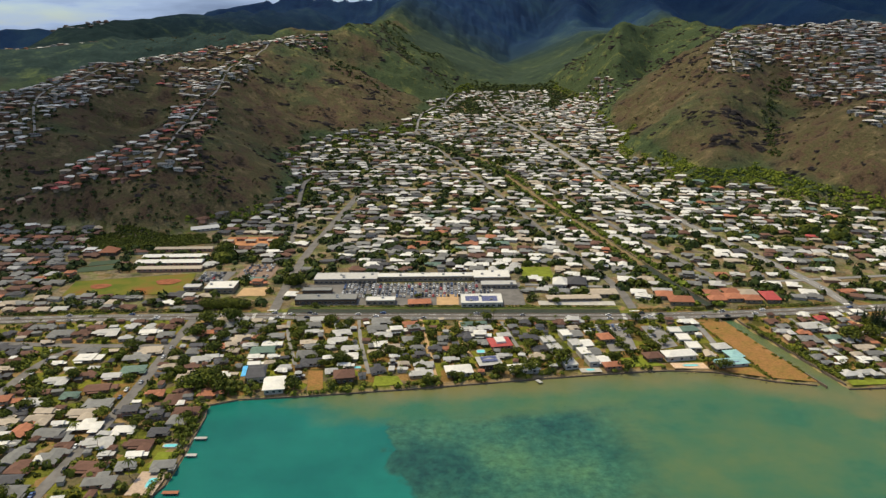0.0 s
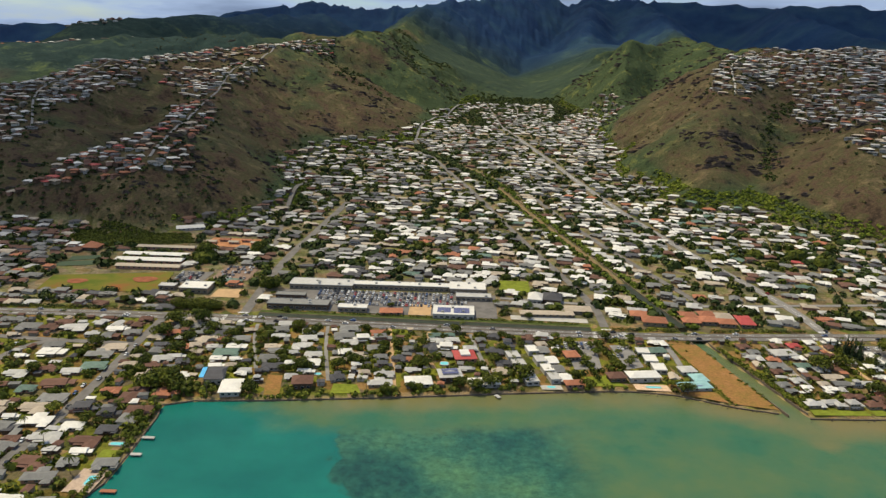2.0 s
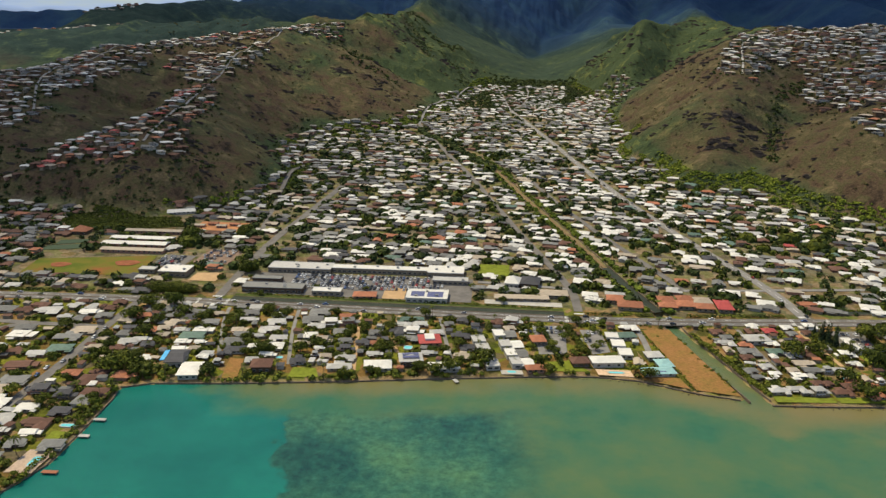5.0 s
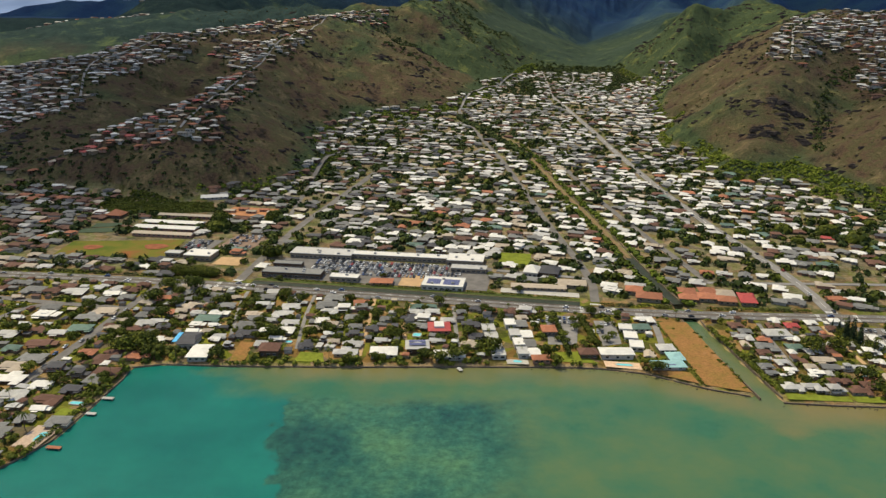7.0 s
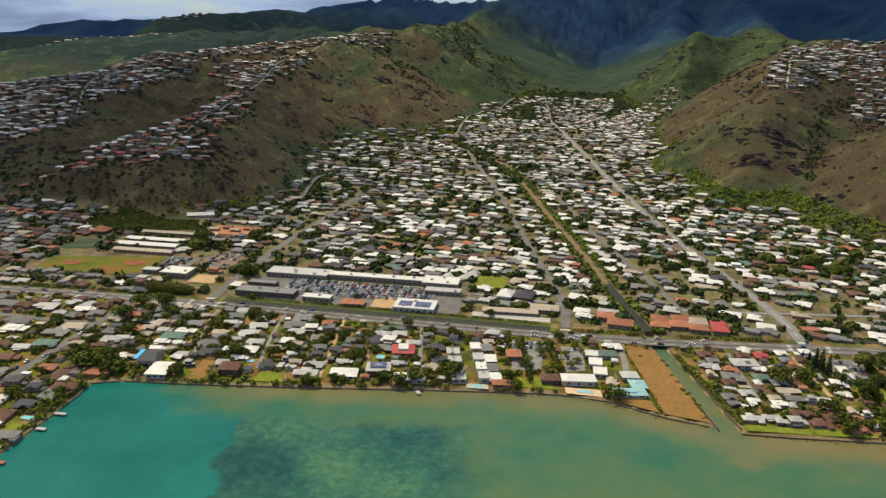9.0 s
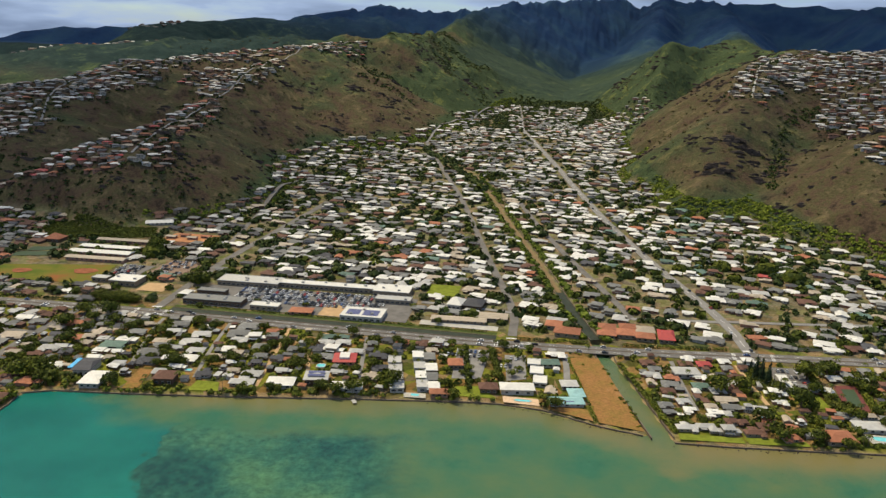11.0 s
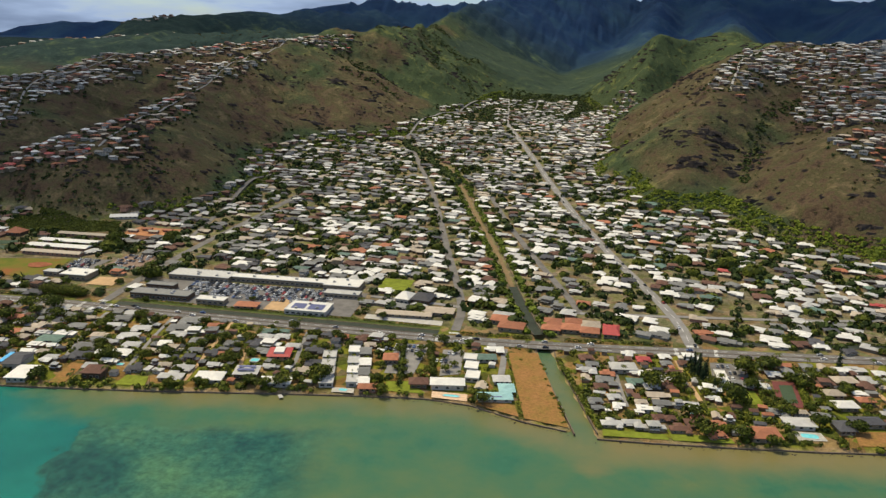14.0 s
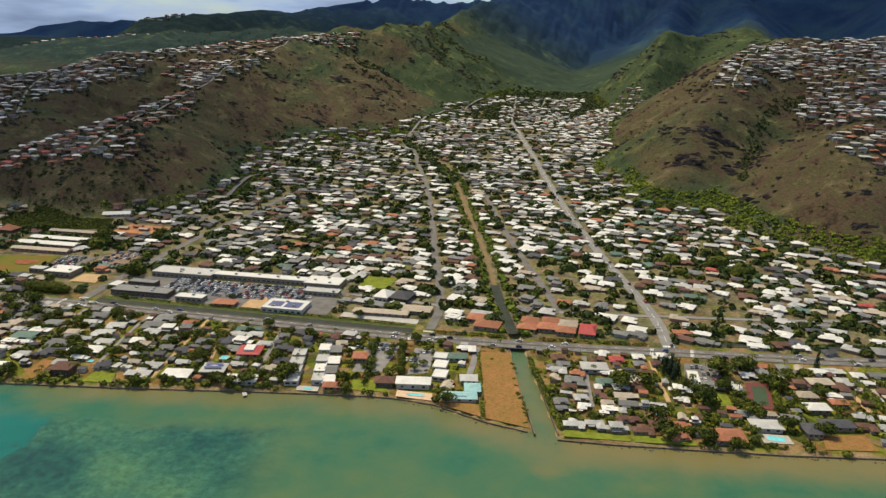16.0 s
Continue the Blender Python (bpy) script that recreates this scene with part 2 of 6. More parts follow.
edge = maths(n_, l_, "ADD", attr(n_, "reef"), maths(n_, l_, "MULTIPLY", maths(n_, l_, "SUBTRACT", lobe, 0.5), 0.85))
edge = maths(n_, l_, "ADD", edge, maths(n_, l_, "MULTIPLY", maths(n_, l_, "SUBTRACT", speck, 0.5), 0.10))
sea = mix(n_, l_, ramp(n_, l_, edge, (0.47, (0, 0, 0)), (0.53, (1, 1, 1))), deep, reef)
haze_in = maths(n_, l_, "ADD", attr(n_, "shallow"), maths(n_, l_, "MULTIPLY", maths(n_, l_, "SUBTRACT", swirl, 0.5), 0.9))
sea = mix(n_, l_, ramp(n_, l_, haze_in, (0.25, (0, 0, 0)), (0.75, (1, 1, 1))), sea, flat)
silt = maths(n_, l_, "ADD", attr(n_, "silt"), maths(n_, l_, "MULTIPLY", maths(n_, l_, "SUBTRACT", swirl, 0.5), 0.7))
sea = mix(n_, l_, ramp(n_, l_, silt, (0.30, (0, 0, 0)), (0.95, (0.9, 0.9, 0.9))), sea, (0.185, 0.150, 0.058))
l_.new(sea, b_.inputs["Base Color"])
bump(n_, l_, b_, wave, 0.35, 0.5)

# for the unseen shading cloud deck; opacity follows its density
CLOUD, n_, l_, b_ = material("cloud_vapour", 1.0, 0.0, 0.0)
b_.inputs["Base Color"].default_value = (0.82, 0.84, 0.87, 1)
l_.new(maths(n_, l_, "MULTIPLY", attr(n_, "dense"), 0.62), b_.inputs["Alpha"])
ROCK = plain("dark_basalt", (0.055, 0.042, 0.034), 0.95, scale=0.25, vary=0.5, island=0.4)

# ---- the lie of the land ----
def lattice(ix, iy, seed):
    h = (ix.astype(np.int64) * 374761393 + iy.astype(np.int64) * 668265263 + seed * 974711) & 0x7FFFFFFF
    h = ((h ^ (h >> 13)) * 1274126177) & 0x7FFFFFFF
    return ((h ^ (h >> 16)) & 0xFFFF) / 65535.0


def vnoise(x, y, seed=0):
    ix, iy = np.floor(x), np.floor(y)
    fx, fy = x - ix, y - iy
    fx, fy = fx * fx * (3 - 2 * fx), fy * fy * (3 - 2 * fy)
    a, b = lattice(ix, iy, seed), lattice(ix + 1, iy, seed)
    c, d = lattice(ix, iy + 1, seed), lattice(ix + 1, iy + 1, seed)
    return (a + (b - a) * fx) * (1 - fy) + (c + (d - c) * fx) * fy


def fbm(x, y, size, octaves=5, seed=0):
    total, amp, norm = 0.0, 1.0, 0.0
    for k in range(octaves):
        total, norm = total + amp * vnoise(x / size, y / size, seed + k), norm + amp
        amp, size = amp * 0.52, size * 0.5
    return total / norm - 0.5


def ramp01(v, a, b):
    t = np.clip((v - a) / (b - a), 0, 1)
    return t * t * (3 - 2 * t)


def along(x, y, pts):
    """Distance to a polyline of (x, y, value) and the value at the nearest place."""
    best, val = np.full(np.shape(x), 1e9), np.zeros(np.shape(x))
    for (ax, ay, av), (bx, by, bv) in zip(pts, pts[1:]):
        dx, dy = bx - ax, by - ay
        t = np.clip(((x - ax) * dx + (y - ay) * dy) / (dx * dx + dy * dy), 0, 1)
        d = np.hypot(x - ax - t * dx, y - ay - t * dy)
        near = d < best
        best, val = np.where(near, d, best), np.where(near, av + t * (bv - av), val)
    return best, val


def inside(x, y, poly):
    odd = np.zeros(np.shape(x), bool)
    for (ax, ay), (bx, by) in zip(poly, poly[1:] + poly[:1]):
        if ay != by:
            odd ^= ((ay > y) != (by > y)) & (x < (bx - ax) * (y - ay) / (by - ay) + ax)
    return odd


COAST_WEST = [(-4300, 200), (-900, 230), (-420, 255), (-260, 262), (-150, 276), (-138, 294), (-130, 318), (-130, 350), (-131, 386), (-134, 400),
              (-118, 407), (-76, 411), (-10, 420), (58, 431), (100, 437), (124, 440), (140, 441), (165, 438), (196, 424), (219, 418)]
COAST_EAST = [(235, 413), (262, 414), (310, 418), (350, 422), (399, 429), (470, 436), (700, 470), (4300, 900)]
LAND = COAST_WEST + COAST_EAST + [(4300, 6000), (-4300, 6000)]
CANAL_LINE = [(231, 385, 13), (229, 415, 13), (218, 463, 12), (206, 516, 11), (203, 540, 9), (201, 552, 8)]
STREAM_LINE = [(200, 553, 8), (196, 562, 8), (177, 640, 8), (157, 738, 7), (120, 880, 6), (86, 1011, 5), (55, 1110, 4)]
FLOOR_Y = [-500, 300, 440, 560, 770, 900, 1100, 1400, 1900, 2120, 2600, 3000, 3500, 5000]
FLOOR_Z = [1.2, 1.2, 1.6, 2.6, 7, 12, 26, 49, 76, 84, 104, 122, 200, 380]
RIDGES = [
    # crest (x, y, z), steepness, rounding
    ([(-342, 768, 6), (-318, 806, 38), (-310, 858, 72), (-325, 960, 92), (-345, 1119, 110), (-362, 1317, 152), (-335, 1560, 186), (-290, 1730, 204),
      (-215, 1820, 228), (-145, 2250, 238), (-158, 2600, 284), (-120, 3000, 338), (-20, 3500, 396), (250, 3900, 432), (460, 4250, 465)], 0.64, 16),
    ([(-470, 800, 10), (-430, 860, 62), (-390, 890, 74), (-325, 960, 92)], 0.50, 18),
    ([(-640, 840, 20), (-540, 930, 70), (-520, 990, 88), (-600, 1126, 126), (-560, 1290, 160), (-470, 1450, 178), (-335, 1560, 190)], 0.42, 26),
    ([(-900, 1000, 60), (-760, 1130, 112), (-600, 1126, 126)], 0.4, 26),
    ([(-1900, 2350, 110), (-1500, 2300, 150), (-1180, 2300, 192), (-1085, 2300, 242), (-983, 2300, 248), (-850, 2500, 266), (-760, 2700, 282), (-520, 2950, 300)], 0.42, 40),
    ([(-1500, 1650, 100), (-1050, 1850, 176), (-870, 1940, 203), (-600, 2050, 213), (-330, 2150, 225)], 0.36, 50),
    ([(-4200, 3500, 150), (-2400, 3250, 180), (-2050, 3380, 246), (-1900, 3420, 252), (-1750, 3450, 250), (-1450, 3550, 195), (-1250, 3700, 250), (-1100, 3900, 340), (-750, 4150, 405), (-520, 4200, 380), (100, 4200, 425),
      (300, 4240, 468), (460, 4250, 470), (560, 4240, 420), (680, 4230, 474), (900, 4200, 452), (1500, 4000, 436), (2500, 3800, 436), (4200, 3600, 436)], 0.55, 30),
    ([(355, 1010, 58), (376, 1075, 95), (385, 1120, 112), (440, 1215, 147), (478, 1330, 178), (500, 1433, 198), (570, 1520, 208), (600, 1700, 200), (556, 1955, 234), (660, 2350, 238), (800, 3100, 290), (860, 3500, 360), (900, 4200, 450)], 0.66, 22),
    ([(505, 800, 22), (520, 860, 62), (530, 960, 96), (590, 1080, 132), (640, 1230, 172), (690, 1390, 204), (630, 1480, 210), (570, 1520, 208)], 0.56, 24),
    ([(760, 850, 60), (830, 1050, 130), (850, 1250, 175), (690, 1390, 204)], 0.5, 30),
    ([(1500, 1200, 120), (1200, 1350, 180), (850, 1400, 200), (690, 1390, 204)], 0.5, 40),
    ([(340, 1600, 95), (408, 1834, 224), (480, 1890, 208), (556, 1955, 234)], 0.95, 6),
    ([(320, 2250, 120), (412, 2300, 194), (520, 2380, 214), (660, 2350, 238)], 0.95, 8),
    ([(-30, 1960, 120), (-90, 1990, 185), (-170, 2030, 240)], 0.95, 6),
    ([(-110, 1985, 190), (20, 2070, 140), (120, 2130, 102), (185, 2145, 86)], 0.7, 8),
    ([(420, 1880, 205), (345, 1960, 150), (270, 2050, 108), (225, 2080, 88)], 0.75, 8),
    ([(-150, 2450, 270), (-17, 2500, 205), (161, 2500, 128), (250, 2510, 98)], 0.85, 8),
    ([(-100, 2850, 300), (60, 2900, 215), (190, 2880, 150), (270, 2860, 110)], 0.85, 8),
    ([(180, 3450, 240), (200, 3700, 360), (250, 3900, 430)], 0.8, 12),
    ([(480, 3000, 230), (560, 3500, 330), (680, 4230, 470)], 0.8, 14),
    ([(1400, 2600, 250), (1350, 3300, 360), (1500, 4000, 430)], 0.8, 14),
]


def floor_at(y):
    return np.interp(y, FLOOR_Y, FLOOR_Z)


def shore_gap(x, y):
    """Metres inland from the coast and the canal's banks; negative over water."""
    d1, _ = along(x, y, [(a, b, 0) for a, b in COAST_WEST])
    d2, _ = along(x, y, [(a, b, 0) for a, b in COAST_EAST])
    d = np.minimum(d1, d2)
    d = np.where(inside(x, y, LAND), d, -d)
    dc, w = along(x, y, CANAL_LINE)
    return np.minimum(d, dc - w / 2)


def height(x, y):
    """The ground's height, with how far it stands over the valley floor."""
    x, y = np.asarray(x, float), np.asarray(y, float)
    base = floor_at(np.minimum(y, 1900 + (y - 1900) * (1 - ramp01(np.abs(x - 150), 450, 900)) * (y > 1900)))
    base = base + 22 * fbm(x, y, 190, 4, 88) * ramp01(y, 1930, 2200)
    base = base + ramp01(y, 1930, 2160) * 0.40 * np.clip(np.abs(x - 205 - 14 * np.sin(y / 90.0)) - 12, 0, 260) * (1 - ramp01(y, 3000, 3400))
    wx = x + 26 * fbm(x, y, 150, 4, 11)
    wy = y + 26 * fbm(x, y, 150, 4, 23)
    top = np.full(x.shape, -1e3)
    for pts, steep, rnd in RIDGES:
        d, z = along(wx, wy, pts)
        r = z - steep * (np.sqrt(d * d + rnd * rnd) - rnd)
        k = 14.0
        hi = np.maximum(top, r)
        top = hi + k * np.log1p(np.exp(-np.abs(top - r) / k)) * 0.5
    over = top - base
    up = np.where(over > 0, over, 0)
    soft = np.sqrt(up * up + 0.0) * (1 - np.exp(-up / 10.0))
    gully = np.abs(fbm(x + 40 * fbm(x, y, 220, 2, 71), y * 0.7, 95, 5, 41)) * 2
    soft = soft + np.clip(soft / 40, 0, 1) * (-24 * gully + 6 + 9 * fbm(x, y, 26, 4, 57)) * np.clip(0.55 + (y - 1000) / 1300, 0.5, 2.0)
    z = base + np.maximum(soft, 0)
    return z, np.maximum(soft, 0)


def land(x, y):
    z, over = height(x, y)
    near = (np.asarray(y) < 640)
    gap = np.where(near, shore_gap(x, y), 99.0)
    return np.where(gap < 6, np.minimum(z, np.clip(gap * 1.2 + 0.6, -3.0, 6.0)), z), over, gap


GX0, GY0, GSTEP = -1300.0, 250.0, 4.0
GRID_X, GRID_Y = np.meshgrid(np.arange(GX0, 1400, GSTEP), np.arange(GY0, 2300, GSTEP))
GRID_Z, GRID_OVER = height(GRID_X, GRID_Y)
GRID_GAP = np.where(GRID_Y < 640, shore_gap(GRID_X, GRID_Y), 99.0)


def read_grid(table, x, y):
    """A tabled value between the four nearest grid places."""
    u, v = (np.asarray(x, float) - GX0) / GSTEP, (np.asarray(y, float) - GY0) / GSTEP
    u, v = np.clip(u, 0, table.shape[1] - 1.001), np.clip(v, 0, table.shape[0] - 1.001)
    i, j = u.astype(int), v.astype(int)
    a, b = u - i, v - j
    return (table[j, i] * (1 - a) + table[j, i + 1] * a) * (1 - b) + (table[j + 1, i] * (1 - a) + table[j + 1, i + 1] * a) * b


def spot(x, y):
    """The ground's height at one place."""
    return float(read_grid(GRID_Z, x, y))


def link_mesh(name, verts, faces, mats, smooth=False):
    me = bpy.data.meshes.new(name)
    me.from_pydata(verts, [], faces)
    for m in mats if isinstance(mats, (list, tuple)) else [mats]:
        me.materials.append(m)
    if smooth:
        me.polygons.foreach_set("use_smooth", [True] * len(me.polygons))
    me.update()
    return new(name, me)


def steps(*runs):
    return np.concatenate([np.arange(a, b, s) for a, b, s in runs])


def sheet(name, xs, ys, fz, mat, layers):
    X, Y = np.meshgrid(xs, ys)
    Z = fz(X, Y)
    nx, ny = len(xs), len(ys)
    idx = np.arange(nx * ny).reshape(ny, nx)
    quads = np.stack([idx[:-1, :-1], idx[:-1, 1:], idx[1:, 1:], idx[1:, :-1]], -1).reshape(-1, 4)
    ob = link_mesh(name, np.stack([X, Y, Z], -1).reshape(-1, 3).tolist(), quads.tolist(), mat, True)
    for key, values in layers(X, Y, Z).items():
        a = ob.data.attributes.new(key, "FLOAT", "POINT")
        a.data.foreach_set("value", np.clip(values, 0, 1).astype(np.float32).ravel())
    return ob


def ground_layers(X, Y, Z):
    _, over, gap = land(X, Y)
    hill = np.maximum(ramp01(over, 4, 12), ramp01(Y, 1840, 1960))
    lush = 0.20 + 0.50 * ramp01(Y, 1200, 2000) + 0.50 * (1 - ramp01(over, 8, 32)) * ramp01(Y, 800, 900) + 0.35 * ramp01(X, 300, 420) * ramp01(Y, 1350, 1700) + 0.15 * ramp01(X, 200, 280) * (1 - ramp01(X, 350, 430))
    # wild: blends in the forest colours with distance and on the far west slopes
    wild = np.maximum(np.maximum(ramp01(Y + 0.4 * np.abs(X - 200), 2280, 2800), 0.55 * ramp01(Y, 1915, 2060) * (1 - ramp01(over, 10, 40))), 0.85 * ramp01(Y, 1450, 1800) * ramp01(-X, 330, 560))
    # high: how much painted haze tint, by distance inland and to the far west
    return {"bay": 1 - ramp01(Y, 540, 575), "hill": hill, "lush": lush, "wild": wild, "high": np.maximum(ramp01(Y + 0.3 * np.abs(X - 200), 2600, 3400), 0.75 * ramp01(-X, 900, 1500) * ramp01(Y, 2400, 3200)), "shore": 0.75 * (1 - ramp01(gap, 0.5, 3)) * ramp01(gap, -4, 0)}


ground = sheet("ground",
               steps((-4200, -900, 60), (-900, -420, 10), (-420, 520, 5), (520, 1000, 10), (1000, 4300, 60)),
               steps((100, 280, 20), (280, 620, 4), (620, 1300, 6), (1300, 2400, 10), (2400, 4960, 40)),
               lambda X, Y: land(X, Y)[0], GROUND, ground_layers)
tagged(ground, "dry hills and green valley floor running down to the bay", "ground", kind="structure")


def sea_layers(X, Y, Z):
    gap = -shore_gap(X, Y)
    edge = np.interp(Y, [250, 304, 334, 377, 410], [10, -12, -27, -31, -20])
    dc, _ = along(X, Y, CANAL_LINE)
    bay = ramp01(dc, 6, 14)
    return {"reef": 0.5 + (X - edge) / 40.0,
            "shallow": np.maximum(1 - bay, np.maximum(1 - ramp01(gap, 20, 62), 0.80 * ramp01(X, 35, 130)) * ramp01(X + 0.9 * (Y - 400), -125, -25)),
            "silt": 0.5 * (1 - bay) + bay * (1 - ramp01(gap, 0, 42)) * ramp01(X, -150, -10) * 0.82 + 0.25 * ramp01(X, 150, 300)}


sea = sheet("water",
            steps((-6000, -400, 400), (-400, -150, 25), (-150, 520, 5), (520, 900, 40), (900, 6100, 400)),
            steps((-6000, 0, 400), (0, 200, 25), (200, 470, 5), (470, 560, 10)),
            lambda X, Y: np.zeros(X.shape), SEA, sea_layers)
tagged(sea, "turquoise bay water over a dark reef flat, silty along the shore", "water", kind="structure")

# ---- roads ----
RESERVED = []          # (x0, y0, x1, y1) kept clear of filled-in houses
ROADS = []             # (points, half width)


def resample(pts, gap):
    out = []
    for (ax, ay), (bx, by) in zip(pts, pts[1:]):
        k = max(1, int(math.hypot(bx - ax, by - ay) / gap))
        out += [(ax + (bx - ax) * i / k, ay + (by - ay) * i / k) for i in range(k)]
    return out + [pts[-1]]


def bent(pts, rounds=2):
    """Rounds a polyline's corners."""
    for _ in range(rounds):
        out = [pts[0]]
        for (ax, ay), (bx, by) in zip(pts, pts[1:]):
            out += [(ax * 0.75 + bx * 0.25, ay * 0.75 + by * 0.25), (ax * 0.25 + bx * 0.75, ay * 0.25 + by * 0.75)]
        pts = out + [pts[-1]]
    return pts


def ribbon(name, pts, width, mat, lift=0.25, offset=0.0, gap=6.0, label="", z=None, skip=0, thick=0.5, kind="structure", category=""):
    """A strip of even width laid along a line on the ground."""
    pts = resample(pts, gap)
    vs, fs = [], []
    rows = []
    for i, (x, y) in enumerate(pts):
        ax, ay = pts[max(0, i - 1)]
        bx, by = pts[min(len(pts) - 1, i + 1)]
        k = math.hypot(bx - ax, by - ay)
        nx, ny = -(by - ay) / k, (bx - ax) / k
        for s in (-width / 2 + offset, width / 2 + offset):
            rows.append((x + nx * s, y + ny * s))
    arr = np.array(rows)
    zz = read_grid(GRID_Z, arr[:, 0], arr[:, 1]) if z is None else np.full(len(arr), z)
    for i in range(0, len(arr), 2):
        hi = max(zz[i], zz[i + 1]) + lift
        for j in (i, i + 1):
            vs += [(arr[j, 0], arr[j, 1], hi), (arr[j, 0], arr[j, 1], hi - thick)]
    for i in range(len(pts) - 1):
        if skip and i % skip:
            continue
        a, b = 4 * i, 4 * i + 4
        fs += [(a, a + 2, b + 2, b), (a + 1, a, b, b + 1), (a + 2, a + 3, b + 3, b + 2)]
    ob = link_mesh(name, vs, fs, mat)
    return tagged(ob, label, category, kind=kind)


def road(name, pts, width, mat=ASPHALT, label="", curve=True, lift=0.25):
    if curve:
        pts = bent(pts)
    ROADS.append((pts, width / 2))
    return ribbon(name, pts, width, mat, lift, label=label, category="road")


HIGHWAY = [(-900, 515), (-345, 536), (-270, 540), (-205, 541), (-131, 541), (-38, 537.5), (47, 533.5), (130, 531), (215, 534), (305, 543), (380, 549), (445, 556), (900, 640)]
road("road_highway", HIGHWAY, 13.5, ASPHALT, "wide grey coastal highway with several lanes")
MAIN = [(304, 550), (300, 610), (268, 735), (239, 862), (200, 1040), (166, 1216), (130, 1380), (108, 1490)]
road("road_main", MAIN, 8.5, LIGHT_ASPHALT, "long straight grey road climbing the valley")
road("road_west", [(-129, 552), (-131, 640), (-129, 718), (-118, 830), (-107, 931)], 7.5, ASPHALT, "grey road beside the shopping centre")
road("road_west_upper", [(-150, 735), (-164, 830), (-176, 930), (-176, 1030)], 5, ASPHALT, "grey street along the valley's side")
road("road_middle", [(141, 548), (141, 598), (110, 728), (60, 955), (20, 1090), (-18, 1217), (-50, 1330)], 6.5, ASPHALT, "grey street between rows of houses")
road("road_short", [(229, 600), (224, 625), (195, 721), (158, 850), (125, 980)], 6, ASPHALT, "narrow grey street between rows of houses")
road("road_peninsula", [(-187, 270), (-184, 340), (-181, 398), (-184, 488), (-184, 534)], 6.5, ASPHALT, "grey street down the low peninsula")
road("road_peninsula_west", [(-262, 290), (-262, 414), (-258, 470), (-240, 487)], 6.5, ASPHALT, "grey street across the peninsula")
road("road_cross", [(-420, 502), (-306, 493), (-248, 487), (-184, 485)], 6, ASPHALT, "grey cross street with low houses")
for k, (pts, w) in enumerate((([(-113, 530), (-110, 508), (-94, 452)], 2.6), ([(-62, 530), (-57, 491), (-46, 438)], 2.4), ([(-17, 530), (-12, 490), (-5, 433)], 2.3), ([(12, 526), (9, 504), (12, 480), (18, 462)], 2.6),
                              ([(41, 524), (48, 480), (57, 435)], 2.6), ([(178, 522), (179, 500), (179, 478)], 4.0), ([(248, 524), (250, 480), (253, 452)], 2.8), ([(290, 526), (292, 500), (296, 468)], 2.8))):
    road("road_lane", pts, w, SANDY if k in (2, 3, 7) else LIGHT_ASPHALT, "narrow private lane down to the shore", lift=0.3)
for x0, y0, x1, y1 in ((-118, 546.5, 130, 538.5), (330, 561, 560, 592)):
    ribbon("drain_channel", [(x0, y0 + 3.0), (x1, y1 + 3.0)], 7.5, DRAIN, 0.3, label="dark drainage channel beside the highway", category="channel")
    for s in (-4.1, 4.1):
        ribbon("channel_wall", [(x0, y0 + s + 3.0), (x1, y1 + s + 3.0)], 0.6, LAVA, 0.55, thick=1.4, label="dark stone wall of the drainage channel", category="wall")
VERGE = plain("rough_verge_grass", (0.065, 0.085, 0.022), 0.95, spec=0.1, scale=0.25, vary=0.45)
ribbon("verge", [(-118, 556.5), (130, 548.5)], 7.0, VERGE, 0.28, label="rough green verge along the drainage channel", category="verge")
for off in (-3.4, 3.4):
    ribbon("lane_line", bent(HIGHWAY), 0.2, PAINT, 0.34, off, 5.0, "white dashed lane marking on the highway", skip=2, thick=0.02, category="marking")
ribbon("centre_line", bent(HIGHWAY), 0.7, LAVA, 0.55, 0.0, 8.0, "low dark median on the highway", thick=0.4, category="median")
ribbon("centre_line", bent(MAIN), 0.25, PAINT, 0.36, 0.0, 6.0, "pale line along the main road", skip=2, thick=0.02, category="marking")
for x, y, turn in ((-119, 541, 2), (-141, 541, 2), (153, 532, -2), (131, 531, -2), (292, 541.5, -6), (318, 544, -6), (-130, 552, 92), (141, 543, 92), (304, 553, 92)):
    c, q = math.cos(radians(turn)), math.sin(radians(turn))
    bars = []
    for k in range(8):
        v = (k - 3.5) * (1.5 if abs(turn) < 45 else 0.95)
        z = spot(x, y) + 0.33
        bars.append(([(x + c * a - q * (v + b), y + q * a + c * (v + b), z + h) for a, b, h in ((-1.3, -0.3, 0), (1.3, -0.3, 0), (1.3, 0.3, 0), (-1.3, 0.3, 0), (-1.3, -0.3, 0.02), (1.3, -0.3, 0.02), (1.3, 0.3, 0.02), (-1.3, 0.3, 0.02))],
                     [(4, 5, 6, 7), (0, 1, 5, 4), (1, 2, 6, 5), (2, 3, 7, 6), (3, 0, 4, 7)]))
    vs, fs = [], []
    for v, f in bars:
        fs += [tuple(i + len(vs) for i in g) for g in f]
        vs += v
    tagged(link_mesh("crosswalk", vs, fs, PAINT), "white painted pedestrian crossing on the asphalt", "marking", kind="structure")
STREAM = bent([(a, b) for a, b, _ in STREAM_LINE])
ribbon("stream", STREAM[: len(STREAM) * 2 // 5], 7.5, DRAIN, 0.22, label="shallow grey-green stream between walls", category="water")
ribbon("stream_bed", STREAM[len(STREAM) * 2 // 5 - 1 :], 3.5, plain("dusty_path", (0.20, 0.135, 0.065), 0.95, scale=0.2), 0.2, label="dry brown path along the stream bed", category="path")
